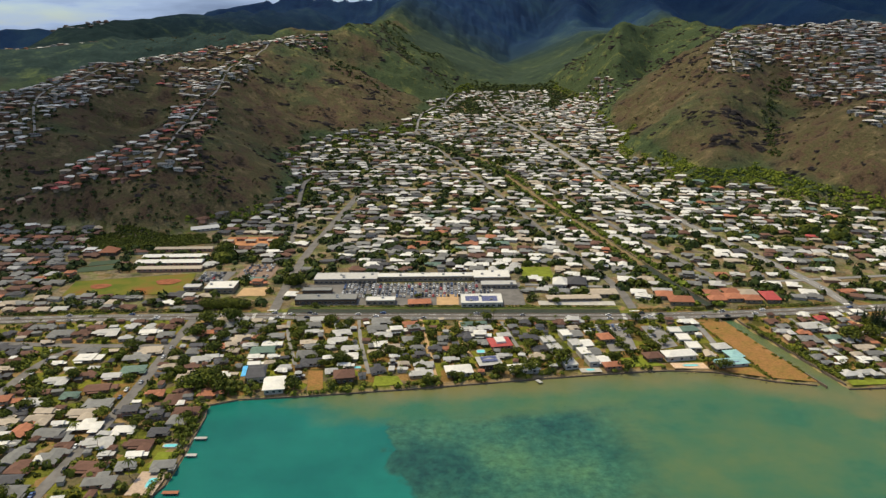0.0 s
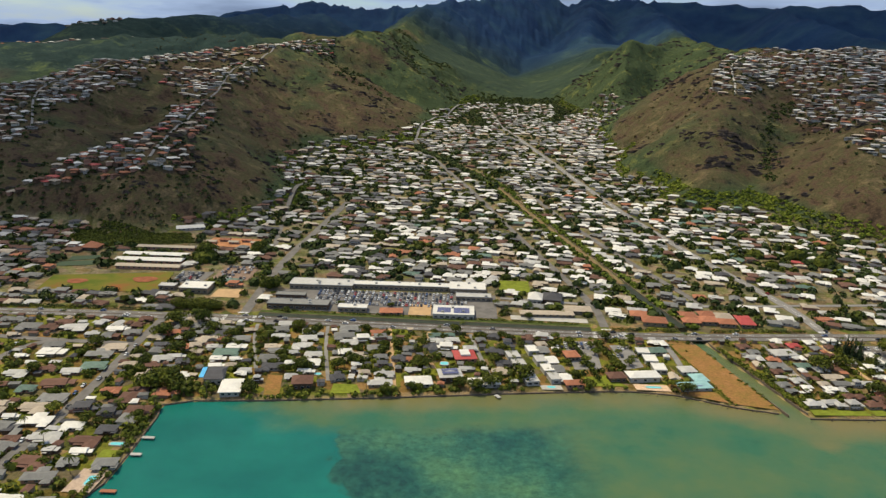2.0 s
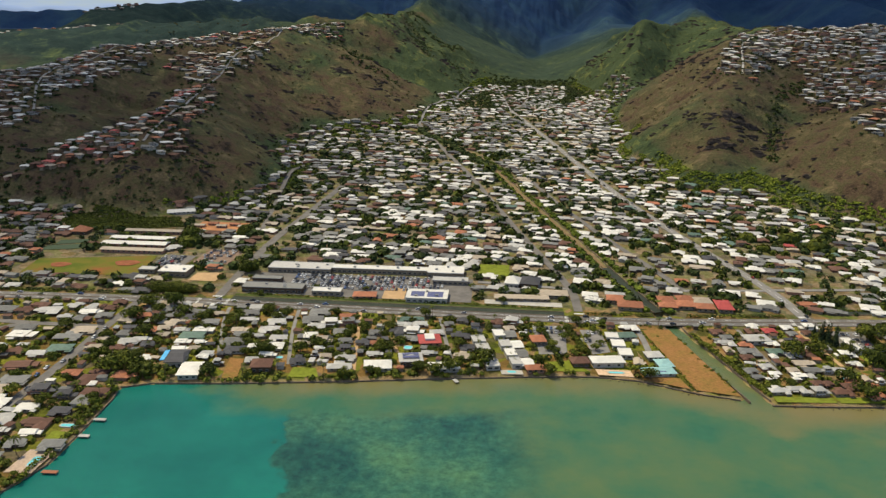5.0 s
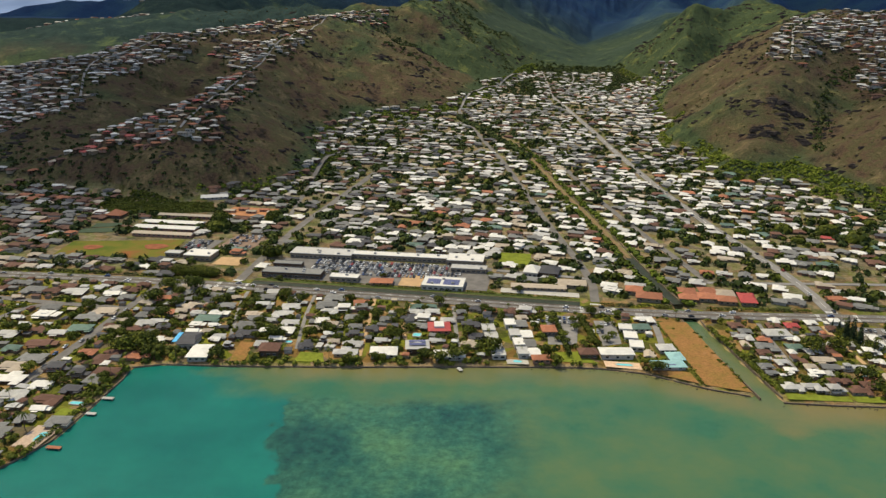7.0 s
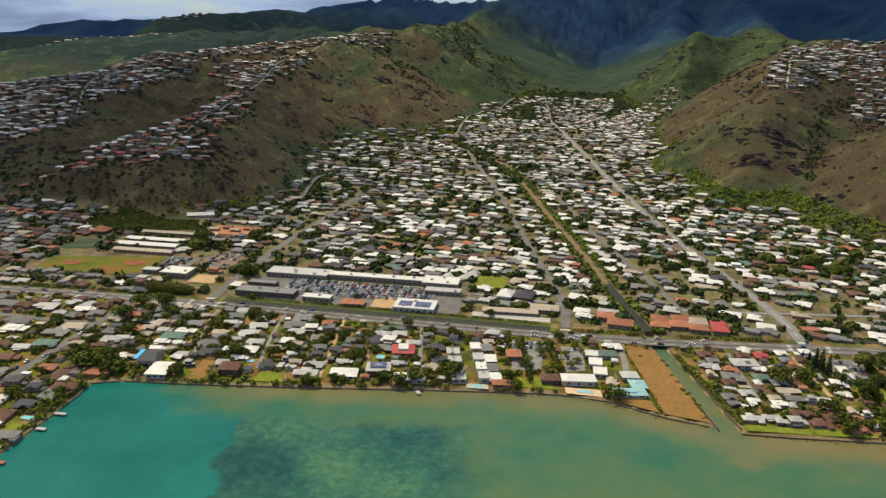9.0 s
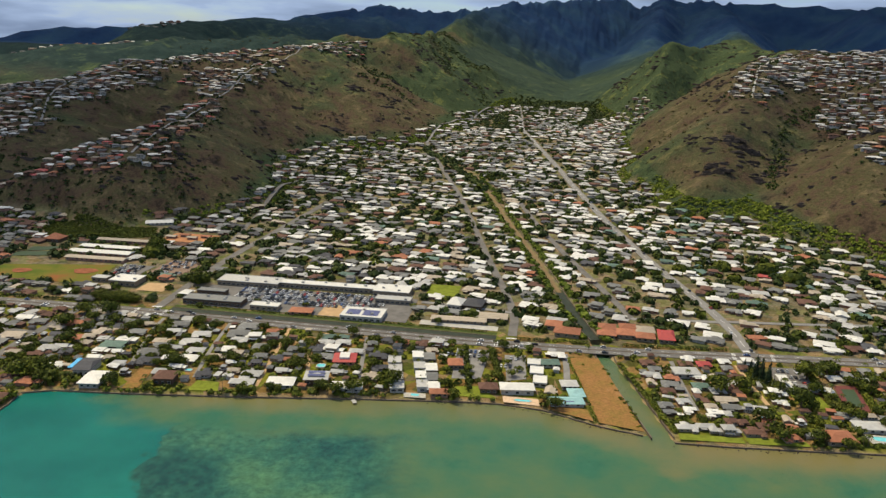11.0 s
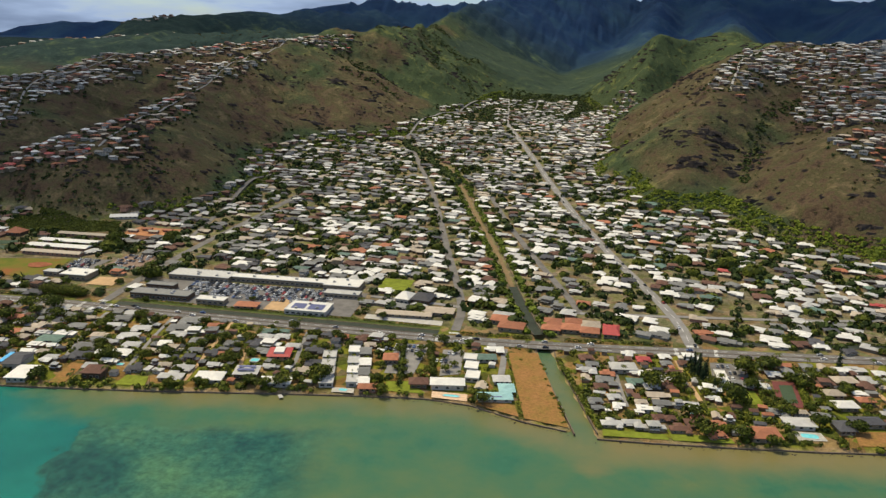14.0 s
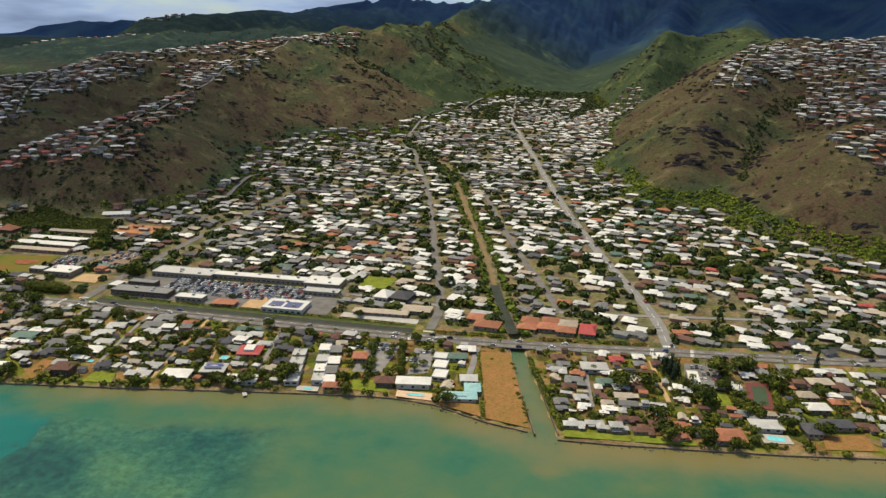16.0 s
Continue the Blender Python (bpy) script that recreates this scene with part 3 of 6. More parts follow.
for s in (-4.2, 4.2):
    ribbon("stream_wall", STREAM, 0.45, LAVA, 0.8, s, thick=1.2, label="concrete bank wall of the stream", category="wall")
ROADS.append((STREAM, 9.0))

road("road_ridge", [(-318, 855), (-322, 960), (-338, 1040), (-345, 1119), (-350, 1220), (-358, 1317), (-345, 1450), (-325, 1600), (-288, 1725)], 3.2, LIGHT_ASPHALT, "grey street along the ridge", lift=0.5)
road("road_ridge", [(-520, 985), (-585, 1120), (-558, 1290), (-470, 1440), (-345, 1545)], 3.0, LIGHT_ASPHALT, "grey street along the far ridge", lift=0.5)
road("road_ridge", [(438, 1200), (462, 1290), (490, 1400), (560, 1490), (640, 1450), (690, 1380)], 3.2, CONCRETE, "pale street on the eastern ridge", lift=0.5)
for pts in ([(229, 602), (262, 606), (297, 609)], [(302, 611), (350, 616), (420, 626), (470, 640)], [(141, 596), (118, 600), (66, 606)]):
    road("road_link", pts, 5.0, LIGHT_ASPHALT, "pale cross street between the houses")
HEAD_STREETS = [[(108, 1490), (100, 1600), (90, 1750), (80, 1885)], [(108, 1490), (140, 1600), (152, 1750), (148, 1880)], [(-50, 1330), (-46, 1430), (-10, 1600), (34, 1800)], [(150, 1570), (200, 1690), (214, 1930)],
                [(160, 1480), (235, 1540), (290, 1660)], [(110, 1340), (200, 1400), (290, 1480)]]
for pts in HEAD_STREETS:
    road("road_head", pts, 4.2, LIGHT_ASPHALT, "pale street among the upper valley houses")
GREEN_BELT = [(80, 1030), (57, 1080), (14, 1174), (-29, 1241), (-46, 1290)]
ROADS.append((GREEN_BELT, 9.0))
# sea walls along the built shore
ribbon("seawall", [p for p in COAST_WEST if -500 < p[0]], 0.7, LAVA, 0, 0.0, 5.0, "dark stone sea wall along the gardens", z=0.85, thick=1.8, category="wall")
ribbon("seawall", COAST_EAST[:7], 0.7, LAVA, 0, 0.0, 5.0, "dark stone sea wall along the gardens", z=0.85, thick=1.8, category="wall")
for s in (-6.4, 6.0):
    ribbon("canal_wall", [(229, 416), (218, 463), (206, 516), (203, 538)], 0.6, LAVA, 0, s, 5.0, "dark stone wall of the canal", z=1.7, thick=2.6, category="wall")

# ---- helpers for things ----
def part(name, bm, mat, parent=None, label=""):
    me = bpy.data.meshes.new(name)
    bm.to_mesh(me)
    bm.free()
    for m in mat if isinstance(mat, (list, tuple)) else [mat]:
        me.materials.append(m)
    ob = new(name, me)
    if parent:
        ob.parent = parent
    if label:
        ob["label"] = label
    return ob


def shared(name, me, parent, m=None):
    ob = new(name, me)
    ob.parent = parent
    if m is not None:
        ob.matrix_basis = m
    return ob


def mesh_of(name, verts, faces, mats, index=None):
    me = bpy.data.meshes.new(name)
    me.from_pydata(verts, [], faces)
    for m in mats if isinstance(mats, (list, tuple)) else [mats]:
        me.materials.append(m)
    if index is not None:
        me.polygons.foreach_set("material_index", index)
    me.update()
    return me


def box(x0, y0, z0, x1, y1, z1):
    v = [(x0, y0, z0), (x1, y0, z0), (x1, y1, z0), (x0, y1, z0), (x0, y0, z1), (x1, y0, z1), (x1, y1, z1), (x0, y1, z1)]
    f = [(3, 2, 1, 0), (4, 5, 6, 7), (0, 1, 5, 4), (1, 2, 6, 5), (2, 3, 7, 6), (3, 0, 4, 7)]
    return v, f


def join(*shapes):
    vs, fs = [], []
    for v, f in shapes:
        k = len(vs)
        vs += v
        fs += [tuple(i + k for i in q) for q in f]
    return vs, fs


def hip(w, d, z, rise, over=0.7, ridge=None, thick=0.22):
    """A hip roof (ridge shorter than the house) or a gable (ridge as long)."""
    x, y = w / 2 + over, d / 2 + over
    r = (w - d) / 2 if ridge is None else ridge
    r = max(0.4, min(r, x))
    v = [(-x, -y, z - thick), (x, -y, z - thick), (x, y, z - thick), (-x, y, z - thick), (-x, -y, z), (x, -y, z), (x, y, z), (-x, y, z), (-r, 0, z + rise), (r, 0, z + rise)]
    f = [(3, 2, 1, 0), (0, 1, 5, 4), (1, 2, 6, 5), (2, 3, 7, 6), (3, 0, 4, 7), (4, 5, 9, 8), (5, 6, 9), (6, 7, 8, 9), (7, 4, 8)]
    return v, f


def moved(shape, x, y, z=0.0):
    return [(a + x, b + y, c + z) for a, b, c in shape[0]], shape[1]


def turned(shape):
    return [(-b, a, c) for a, b, c in shape[0]], shape[1]


def house_shapes(kind):
    """Walls, roof and window places of one house plan; wings, porches and carports break the outline."""
    if kind == "hip":
        return (join(box(-6.5, -4.0, -1.5, 6.5, 4.5, 3.0), box(-6.2, -6.6, -1.5, -1.4, -4.0, 2.5)),
                join(moved(hip(13, 8.5, 3.0, 1.9, 1.0), 0, 0.25), moved(turned(hip(7, 4.8, 2.6, 1.1, 0.8)), -3.8, -4.2), box(4.4, -6.4, 2.25, 8.4, -0.6, 2.42)), [(0.2, -4.03), (3.2, -4.03), (-3.8, -6.63)])
    if kind == "gable":
        return (join(box(-7, -3.6, -1.5, 5, 4.2, 2.9), box(5, -2.2, -1.5, 8.6, 3.2, 2.4)),
                join(moved(hip(12, 7.8, 2.9, 1.6, 0.9, ridge=7), -1, 0.3), moved(hip(4.4, 5.4, 2.35, 0.9, 0.6, ridge=2.8), 7.2, 0.5), box(-5.4, -6.6, 2.3, 0.6, -4.3, 2.46)), [(-4.4, -3.63), (-0.4, -3.63), (3.2, -3.63)])
    if kind == "ell":
        return (join(box(-7, -1.0, -1.5, 7, 5.5, 3.0), box(1.2, -6.0, -1.5, 7, -1.0, 3.0), box(-9.6, 0.5, -1.5, -7, 4.2, 2.2)),
                join(moved(hip(14, 6.5, 3.0, 1.5, 0.9), 0, 2.25), moved(turned(hip(9, 5.8, 2.97, 1.4, 0.9)), 4.1, -2.6), box(-10.2, 0.0, 2.2, -7.6, 4.8, 2.38), box(-5.6, -4.0, 2.35, -0.2, -1.4, 2.5)), [(-4.6, -1.03), (-1.6, -1.03), (4.1, -6.03)])
    if kind == "tee":
        return (join(box(-8, -3.6, -1.5, 8, 3.6, 3.0), box(-3, 3.6, -1.5, 3, 7.5, 3.0), box(3.4, -6.2, -1.5, 7.4, -3.6, 2.5)),
                join(hip(16, 7.2, 3.0, 1.7, 0.9), moved(turned(hip(8, 6, 2.97, 1.5, 0.8)), 0, 4.6), moved(turned(hip(6, 4, 2.55, 1.0, 0.7)), 5.4, -4.0)), [(-5, -3.63), (0, -3.63), (5.4, -6.23)])
    if kind == "flat":
        return (join(box(-7, -4.0, -1.5, 3, 5, 3.1), box(3, -2.4, -1.5, 7.6, 4.4, 2.5)),
                join(box(-7.9, -4.9, 3.1, 3.6, 5.8, 3.4), box(3.65, -3.2, 2.5, 8.4, 5.2, 2.7), box(-3.5, -0.6, 3.4, 0.2, 2.2, 3.9), box(-6.4, -7.2, 2.3, -1.6, -4.95, 2.45)), [(-4, -4.03), (0, -4.03), (5.2, -2.43)])
    return (join(box(-5, -4.0, -1.5, 4.6, 4.5, 5.4), box(4.6, -3.0, -1.5, 9, 3.0, 2.9), box(-8.2, -2.4, -1.5, -5, 3.4, 2.8)),
            join(moved(hip(9.6, 8.5, 5.4, 1.7, 0.9), -0.2, 0.25), moved(hip(5.0, 6.2, 2.9, 0.9, 0.6), 7.0, 0), moved(hip(3.6, 5.8, 2.8, 0.8, 0.6), -6.8, 0.5), box(-4.4, -6.4, 2.7, 3.4, -4.2, 2.88)), [(-3.0, -4.03), (0.0, -4.03), (3.0, -4.03)])


KINDS = ("hip", "gable", "ell", "tee", "flat", "two")
SHAPES = {k: house_shapes(k) for k in KINDS}
ROOF_WORD = {"white": "white-coated", "light_grey": "pale grey", "grey": "grey shingle", "charcoal": "charcoal", "brown": "brown shingle", "terracotta": "orange tiled",
             "tan": "tan", "green": "dull green", "blue": "pale blue metal", "red": "bright red"}
CACHE = {}


def window_mesh():
    if "window" not in CACHE:
        v1, f1 = box(-0.85, -0.03, 0.95, 0.85, 0.05, 2.15)
        CACHE["window"] = mesh_of("window", v1, f1, GLASS)
        v2, f2 = join(box(-0.95, -0.06, 2.15, 0.95, 0.05, 2.27), box(-0.95, -0.06, 0.83, 0.95, 0.05, 0.95), box(-0.95, -0.06, 0.95, -0.85, 0.05, 2.15), box(0.85, -0.06, 0.95, 0.95, 0.05, 2.15))
        CACHE["window_frame"] = mesh_of("window_frame", v2, f2, WALLS["white"])
    return CACHE["window"], CACHE["window_frame"]


def house(x, y, turn, kind, roof, wall, size=1.0, label="", name="house", group="", z=None):
    """One dwelling: walls, roof, windows with frames."""
    walls, top, wins = SHAPES[kind]
    for key, shape, mat in (("wall_" + kind + wall, walls, WALLS[wall]), ("roof_" + kind + roof, top, ROOFS[roof])):
        if key not in CACHE:
            CACHE[key] = mesh_of(key.split("_")[0], *shape, mat)
    e = new(name)
    shared("wall", CACHE["wall_" + kind + wall], e)
    shared("roof", CACHE["roof_" + kind + roof], e)
    glass, rim = window_mesh()
    for wx, wy in wins:
        w = shared("window", glass, e, pose(wx, wy, 0))
        shared("window_frame", rim, w)
        if kind == "two":
            w = shared("window", glass, e, pose(wx, wy, 2.8))
            shared("window_frame", rim, w)
    e.matrix_basis = pose(x, y, spot(x, y) if z is None else z, 0, 0, turn) @ Matrix.Diagonal((size, size, 0.74, 1))
    tagged(e, label or f"{'two-storey' if kind == 'two' else 'low'} {wall} house with a {ROOF_WORD[roof]} roof", "house", group)
    return e


# ---- plants ----
def blob_leaves(rng, spread, count, leaf, lobes):
    """Leaf clumps scattered over several uneven lobes."""
    vs, fs = [], []
    for cx, cy, cz, r, flat in lobes:
        for _ in range(int(count * r * r)):
            d = rng.normal(size=3)
            d /= np.linalg.norm(d)
            d[2] = abs(d[2]) * 1.0 if rng.random() < 0.75 else d[2]
            k = r * (0.72 + 0.36 * rng.random())
            p = np.array([cx, cy, cz]) + d * k * np.array([1, 1, flat])
            u = rng.normal(size=3)
            u -= d * (u @ d) * 0.7
            u /= np.linalg.norm(u)
            w = np.cross(d, u)
            w /= np.linalg.norm(w) + 1e-6
            s = leaf * (0.6 + 0.8 * rng.random())
            i = len(vs)
            vs += [tuple(p + u * s), tuple(p + w * s * 0.8 + d * s * 0.25), tuple(p - u * s * 0.9), tuple(p - w * s * 0.8 + d * s * 0.2)]
            fs += [(i, i + 1, i + 2, i + 3)]
    return vs, fs


def tube(pts, radii, sides=6):
    vs, fs = [], []
    for (x, y, z), r in zip(pts, radii):
        vs += [(x + r * math.cos(a), y + r * math.sin(a), z) for a in np.linspace(0, 2 * math.pi, sides, False)]
    for k in range(len(pts) - 1):
        for i in range(sides):
            j = (i + 1) % sides
            fs.append((k * sides + i, k * sides + j, (k + 1) * sides + j, (k + 1) * sides + i))
    return vs, fs


def broad_tree(seed, tall, wide, leaf=0.62, density=9.0):
    rng = np.random.default_rng(seed)
    lobes = []
    n = 7
    limbs = [tube([(0, 0, -0.8), (0.1, 0, tall * 0.25), (0.2, 0.1, tall * 0.5)], [0.5, 0.36, 0.25])]
    for k in range(n):
        a = 2 * math.pi * k / n + rng.random()
        d = wide * (0.2 + 0.35 * rng.random()) if k else 0
        z = tall * (0.50 + 0.22 * rng.random()) if k else tall * 0.68
        r = wide * (0.30 + 0.16 * rng.random())
        lobes.append((d * math.cos(a), d * math.sin(a), z, r, 0.72))
        limbs.append(tube([(0.1, 0, tall * 0.28), (d * 0.5 * math.cos(a), d * 0.5 * math.sin(a), tall * 0.42), (d * math.cos(a), d * math.sin(a), z)], [0.22, 0.15, 0.07], 4))
    return blob_leaves(rng, wide, density, leaf, lobes), join(*limbs)


def palm_tree(seed, tall):
    rng = np.random.default_rng(seed)
    bend = rng.random() * 1.2
    pts = [(bend * (k / 5) ** 2, 0, tall * k / 5 - 0.5 * (k == 0)) for k in range(6)]
    trunk = tube(pts, [0.24, 0.2, 0.18, 0.16, 0.15, 0.14], 5)
    tx, ty, tz = pts[-1]
    vs, fs = [], []
    for k in range(15):
        a = 2 * math.pi * k / 15 + rng.random() * 0.3
        up = 0.9 * rng.random()
        prev = None
        for s in range(5):
            t = s / 4
            rr = 2.9 * t
            z = tz + up * 2.2 * t - 2.6 * t * t
            w = 0.55 * (1 - t * 0.75)
            c, sn = math.cos(a), math.sin(a)
            i = len(vs)
            vs += [(tx + rr * c - w * sn, ty + rr * sn + w * c, z - 0.25), (tx + rr * c, ty + rr * sn, z), (tx + rr * c + w * sn, ty + rr * sn - w * c, z - 0.25)]
            if prev is not None:
                fs += [(prev, prev + 1, i + 1, i), (prev + 1, prev + 2, i + 2, i + 1)]
            prev = i
    return (vs, fs), trunk


def pine_tree(seed, tall, wide):
    rng = np.random.default_rng(seed)
    lobes = []
    for k in range(15):
        t = k / 14
        lobes.append((0.2 * rng.normal(), 0.2 * rng.normal(), tall * (0.12 + 0.86 * t), wide * (1.0 - 0.88 * t) * (0.85 + 0.3 * rng.random()), 0.45))
    return blob_leaves(rng, wide, 14, 0.5, lobes), tube([(0, 0, -0.5), (0, 0, tall * 0.95)], [0.4, 0.06])


def low_shrub(seed, wide, tall):
    rng = np.random.default_rng(seed)
    lobes = [(wide * 0.5 * rng.normal() * 0.6, wide * 0.5 * rng.normal() * 0.6, tall * 0.35, wide * (0.35 + 0.2 * rng.random()), tall / wide) for _ in range(4)]
    return blob_leaves(rng, wide, 16, 0.42, lobes), tube([(0, 0, -0.4), (0, 0, tall * 0.5)], [0.12, 0.05], 4)


PLANTS = {}
for k in range(4):
    PLANTS["broad", k] = (*broad_tree(10 + k, 7.0 + 0.7 * k, 6.8 + 0.6 * k), LEAF["broad"], "broad-crowned green garden tree", "tree")
for k in range(2):
    PLANTS["bright", k] = (*broad_tree(30 + k, 5.5 + k, 5.5 + k), LEAF["bright"], "bright green garden tree", "tree")
for k in range(3):
    PLANTS["palm", k] = (*palm_tree(40 + k, 8.0 + 1.6 * k), LEAF["palm"], "slender coconut palm with drooping fronds", "palm tree")
for k in range(2):
    PLANTS["pine", k] = (*pine_tree(50 + k, 18 + 3 * k, 2.6), LEAF["pine"], "tall dark columnar pine tree", "tree")
for k in range(3):
    PLANTS["shrub", k] = (*low_shrub(60 + k, 3.2 + 0.5 * k, 2.4), LEAF["bright" if k else "broad"], "rounded green garden shrub", "shrub")
PLANT_MESH = {key: (mesh_of("crown", *v[0], v[2]), mesh_of("trunk", *v[1], BARK)) for key, v in PLANTS.items()}


def plant(key, x, y, size=1.0, turn=0.0, label="", tall=1.0, z=None):
    crown, trunk = PLANT_MESH[key]
    _, _, _, words, cat = PLANTS[key]
    e = new({"palm": "palm_tree", "pine": "pine_tree", "shrub": "shrub"}.get(key[0], "tree"))
    shared("trunk", trunk, e)
    shared("crown", crown, e)
    e.matrix_basis = pose(x, y, spot(x, y) if z is None else z, 0, 0, turn) @ Matrix.Diagonal((size, size, size * tall, 1))
    return tagged(e, label or words, cat)

# ---- named buildings and yards ----
def reserve(x0, y0, x1, y1, pad=3.0):
    RESERVED.append((min(x0, x1) - pad, min(y0, y1) - pad, max(x0, x1) + pad, max(y0, y1) + pad))


def yard(name, corners, mat, label, lift=0.3, category="yard", kind="structure"):
    """A flat patch of ground cover with a little thickness, laid over the ground."""
    n = 10
    (ax, ay), (bx, by), (cx, cy), (dx, dy) = corners
    vs, fs = [], []
    for j in range(n + 1):
        for i in range(n + 1):
            u, v = i / n, j / n
            x = (ax * (1 - u) + bx * u) * (1 - v) + (dx * (1 - u) + cx * u) * v
            y = (ay * (1 - u) + by * u) * (1 - v) + (dy * (1 - u) + cy * u) * v
            vs.append((x, y, 0.0))
    zs = read_grid(GRID_Z, [v[0] for v in vs], [v[1] for v in vs])
    vs = [(x, y, float(z) + lift) for (x, y, _), z in zip(vs, zs)]
    for j in range(n):
        for i in range(n):
            a = j * (n + 1) + i
            fs.append((a, a + 1, a + n + 2, a + n + 1))
    xs, ys = [c[0] for c in corners], [c[1] for c in corners]
    reserve(min(xs), min(ys), max(xs), max(ys), 1.0)
    return tagged(link_mesh(name, vs, fs, mat), label, category, kind=kind)


def rect(x0, y0, x1, y1, lean=0.0):
    """Corners of a plot whose sides lean with the coast."""
    return [(x0, y0), (x1, y0), (x1 + lean, y1), (x0 + lean, y1)]


def block(x0, y0, x1, y1, tall, roof, wall="cream", label="", name="building", category="building", parapet=0.25, turn=0.0, bays=0, skip=False):
    """A flat-roofed building: walls, roof slab with a parapet, window bays on the front."""
    w, d = x1 - x0, y1 - y0
    tall *= 0.85
    e = new(name)
    shared("wall", mesh_of("wall", *box(-w / 2, -d / 2, -1.5, w / 2, d / 2, tall), WALLS[wall]), e)
    p = 0.35
    shape = join(box(-w / 2 - 0.3, -d / 2 - 0.3, tall, w / 2 + 0.3, d / 2 + 0.3, tall + 0.25),
                 box(-w / 2 - 0.3, -d / 2 - 0.3, tall + 0.25, w / 2 + 0.3, -d / 2 - 0.3 + p, tall + 0.25 + parapet),
                 box(-w / 2 - 0.3, d / 2 + 0.3 - p, tall + 0.25, w / 2 + 0.3, d / 2 + 0.3, tall + 0.25 + parapet),
                 box(-w / 2 - 0.3, -d / 2 - 0.3 + p, tall + 0.25, -w / 2 - 0.3 + p, d / 2 + 0.3 - p, tall + 0.25 + parapet),
                 box(w / 2 + 0.3 - p, -d / 2 - 0.3 + p, tall + 0.25, w / 2 + 0.3, d / 2 + 0.3 - p, tall + 0.25 + parapet))
    shared("roof", mesh_of("roof", *shape, ROOFS[roof]), e)
    rng = random.Random(int(abs(x0 * 7 + y0)))
    unit = CACHE.setdefault("unit", mesh_of("roof_unit", *join(box(-1.1, -0.8, 0, 1.1, 0.8, 1.1), box(-0.8, -0.5, 1.1, 0.8, 0.5, 1.3)), ROOFS["light_grey"]))
    for _ in range(int(w * d / 160) if d > 8 else 0):
        shared("roof_unit", unit, e, pose(rng.uniform(-w / 2 + 2, w / 2 - 2), rng.uniform(-d / 2 + 2, d / 2 - 2), tall + 0.25))
    bays = bays or int(w / 4)
    for k in range(bays):
        bx = -w / 2 + (k + 0.5) * w / bays
        for lv in range(max(1, int(tall / 3.2))):
            g, rim = window_mesh()
            win = shared("window", g, e, pose(bx, -d / 2 - 0.03, 3.0 * lv) @ Matrix.Diagonal((1.5, 1, 1, 1)))
            shared("window_frame", rim, win)
    e.matrix_basis = pose((x0 + x1) / 2, (y0 + y1) / 2, spot((x0 + x1) / 2, (y0 + y1) / 2), 0, 0, turn)
    if not skip:
        reserve(x0, y0, x1, y1)
    return tagged(e, label, category)


def lodge(x, y, w, d, tall, rise, roof, wall, label, turn=0.0, ridge=None, name="house", category="house", bays=3):
    """A pitched-roof building of its own size."""
    e = new(name)
    tall *= 0.82
    shared("wall", mesh_of("wall", *box(-w / 2, -d / 2, -1.5, w / 2, d / 2, tall), WALLS[wall]), e)
    shared("roof", mesh_of("roof", *hip(w, d, tall, rise, 1.0, ridge=ridge), ROOFS[roof]), e)
    g, rim = window_mesh()
    for k in range(bays):
        for lv in range(max(1, int(tall / 2.9))):
            win = shared("window", g, e, pose(-w / 2 + (k + 0.5) * w / bays, -d / 2 - 0.03, 2.8 * lv))
            shared("window_frame", rim, win)
    e.matrix_basis = pose(x, y, spot(x, y), 0, 0, turn)
    reserve(x - w / 2, y - d / 2, x + w / 2, y + d / 2, 2)
    return tagged(e, label, category)


def solar_array(parent, x0, y0, z, nx, ny, pw=1.7, pd=1.0, tilt=4):
    me = CACHE.setdefault("panel", mesh_of("solar_panel", *box(-0.82, -0.48, 0, 0.82, 0.48, 0.06), SOLAR))
    for i in range(nx):
        for j in range(ny):
            shared("solar_panel", me, parent, pose(x0 + i * pw, y0 + j * pd, z, tilt, 0, 0))


# shopping centre
yard("car_park", [(-112, 562), (62, 558), (62, 611), (-112, 611)], ASPHALT, "asphalt car park of the shopping centre", category="car park")
block(-108, 612, -56, 630, 4.6, "light_grey", "cream", "long shopping centre wing with a pale grey-beige roof", "shop_building", "shop")
block(-55.5, 617, 24, 627, 4.6, "white", "cream", "long shopping centre wing with a white roof", "shop_building", "shop")
block(24.5, 612, 54, 632, 5.0, "white", "cream", "deep shopping centre wing with a white roof", "shop_building", "shop")
block(30, 596, 58, 606, 4.0, "light_grey", "cream", "low end wing of the shopping centre", "shop_building", "shop")
block(-115, 564, -68, 577, 4.6, "grey", "brown", "grey flat-roofed shop row by the highway", "shop_building", "shop")
block(-113, 585, -90, 593, 4.6, "grey", "brown", "small grey shop behind the front row", "shop_building", "shop")
block(-60, 562, -38, 571, 4, "white", "cream", "low white-roofed shop beside the car park", "shop_building", "shop")
lodge(-19, 562, 16, 10, 3.4, 2.0, "terracotta", "pink", "orange-roofed restaurant beside the highway", 4, name="restaurant", category="restaurant")
yard("paved_court", rect(-6, 560, 11, 584), SANDY, "brown paved court beside the restaurant", 0.4)
bank = block(13, 554, 44, 575, 4.1, "white", "white", "white building with two arrays of solar panels on its roof", "bank_building", "building")
solar_array(bank, -11.5, -5.5, 3.85, 6, 11)
solar_array(bank, 1.0, -6.5, 3.85, 7, 12)

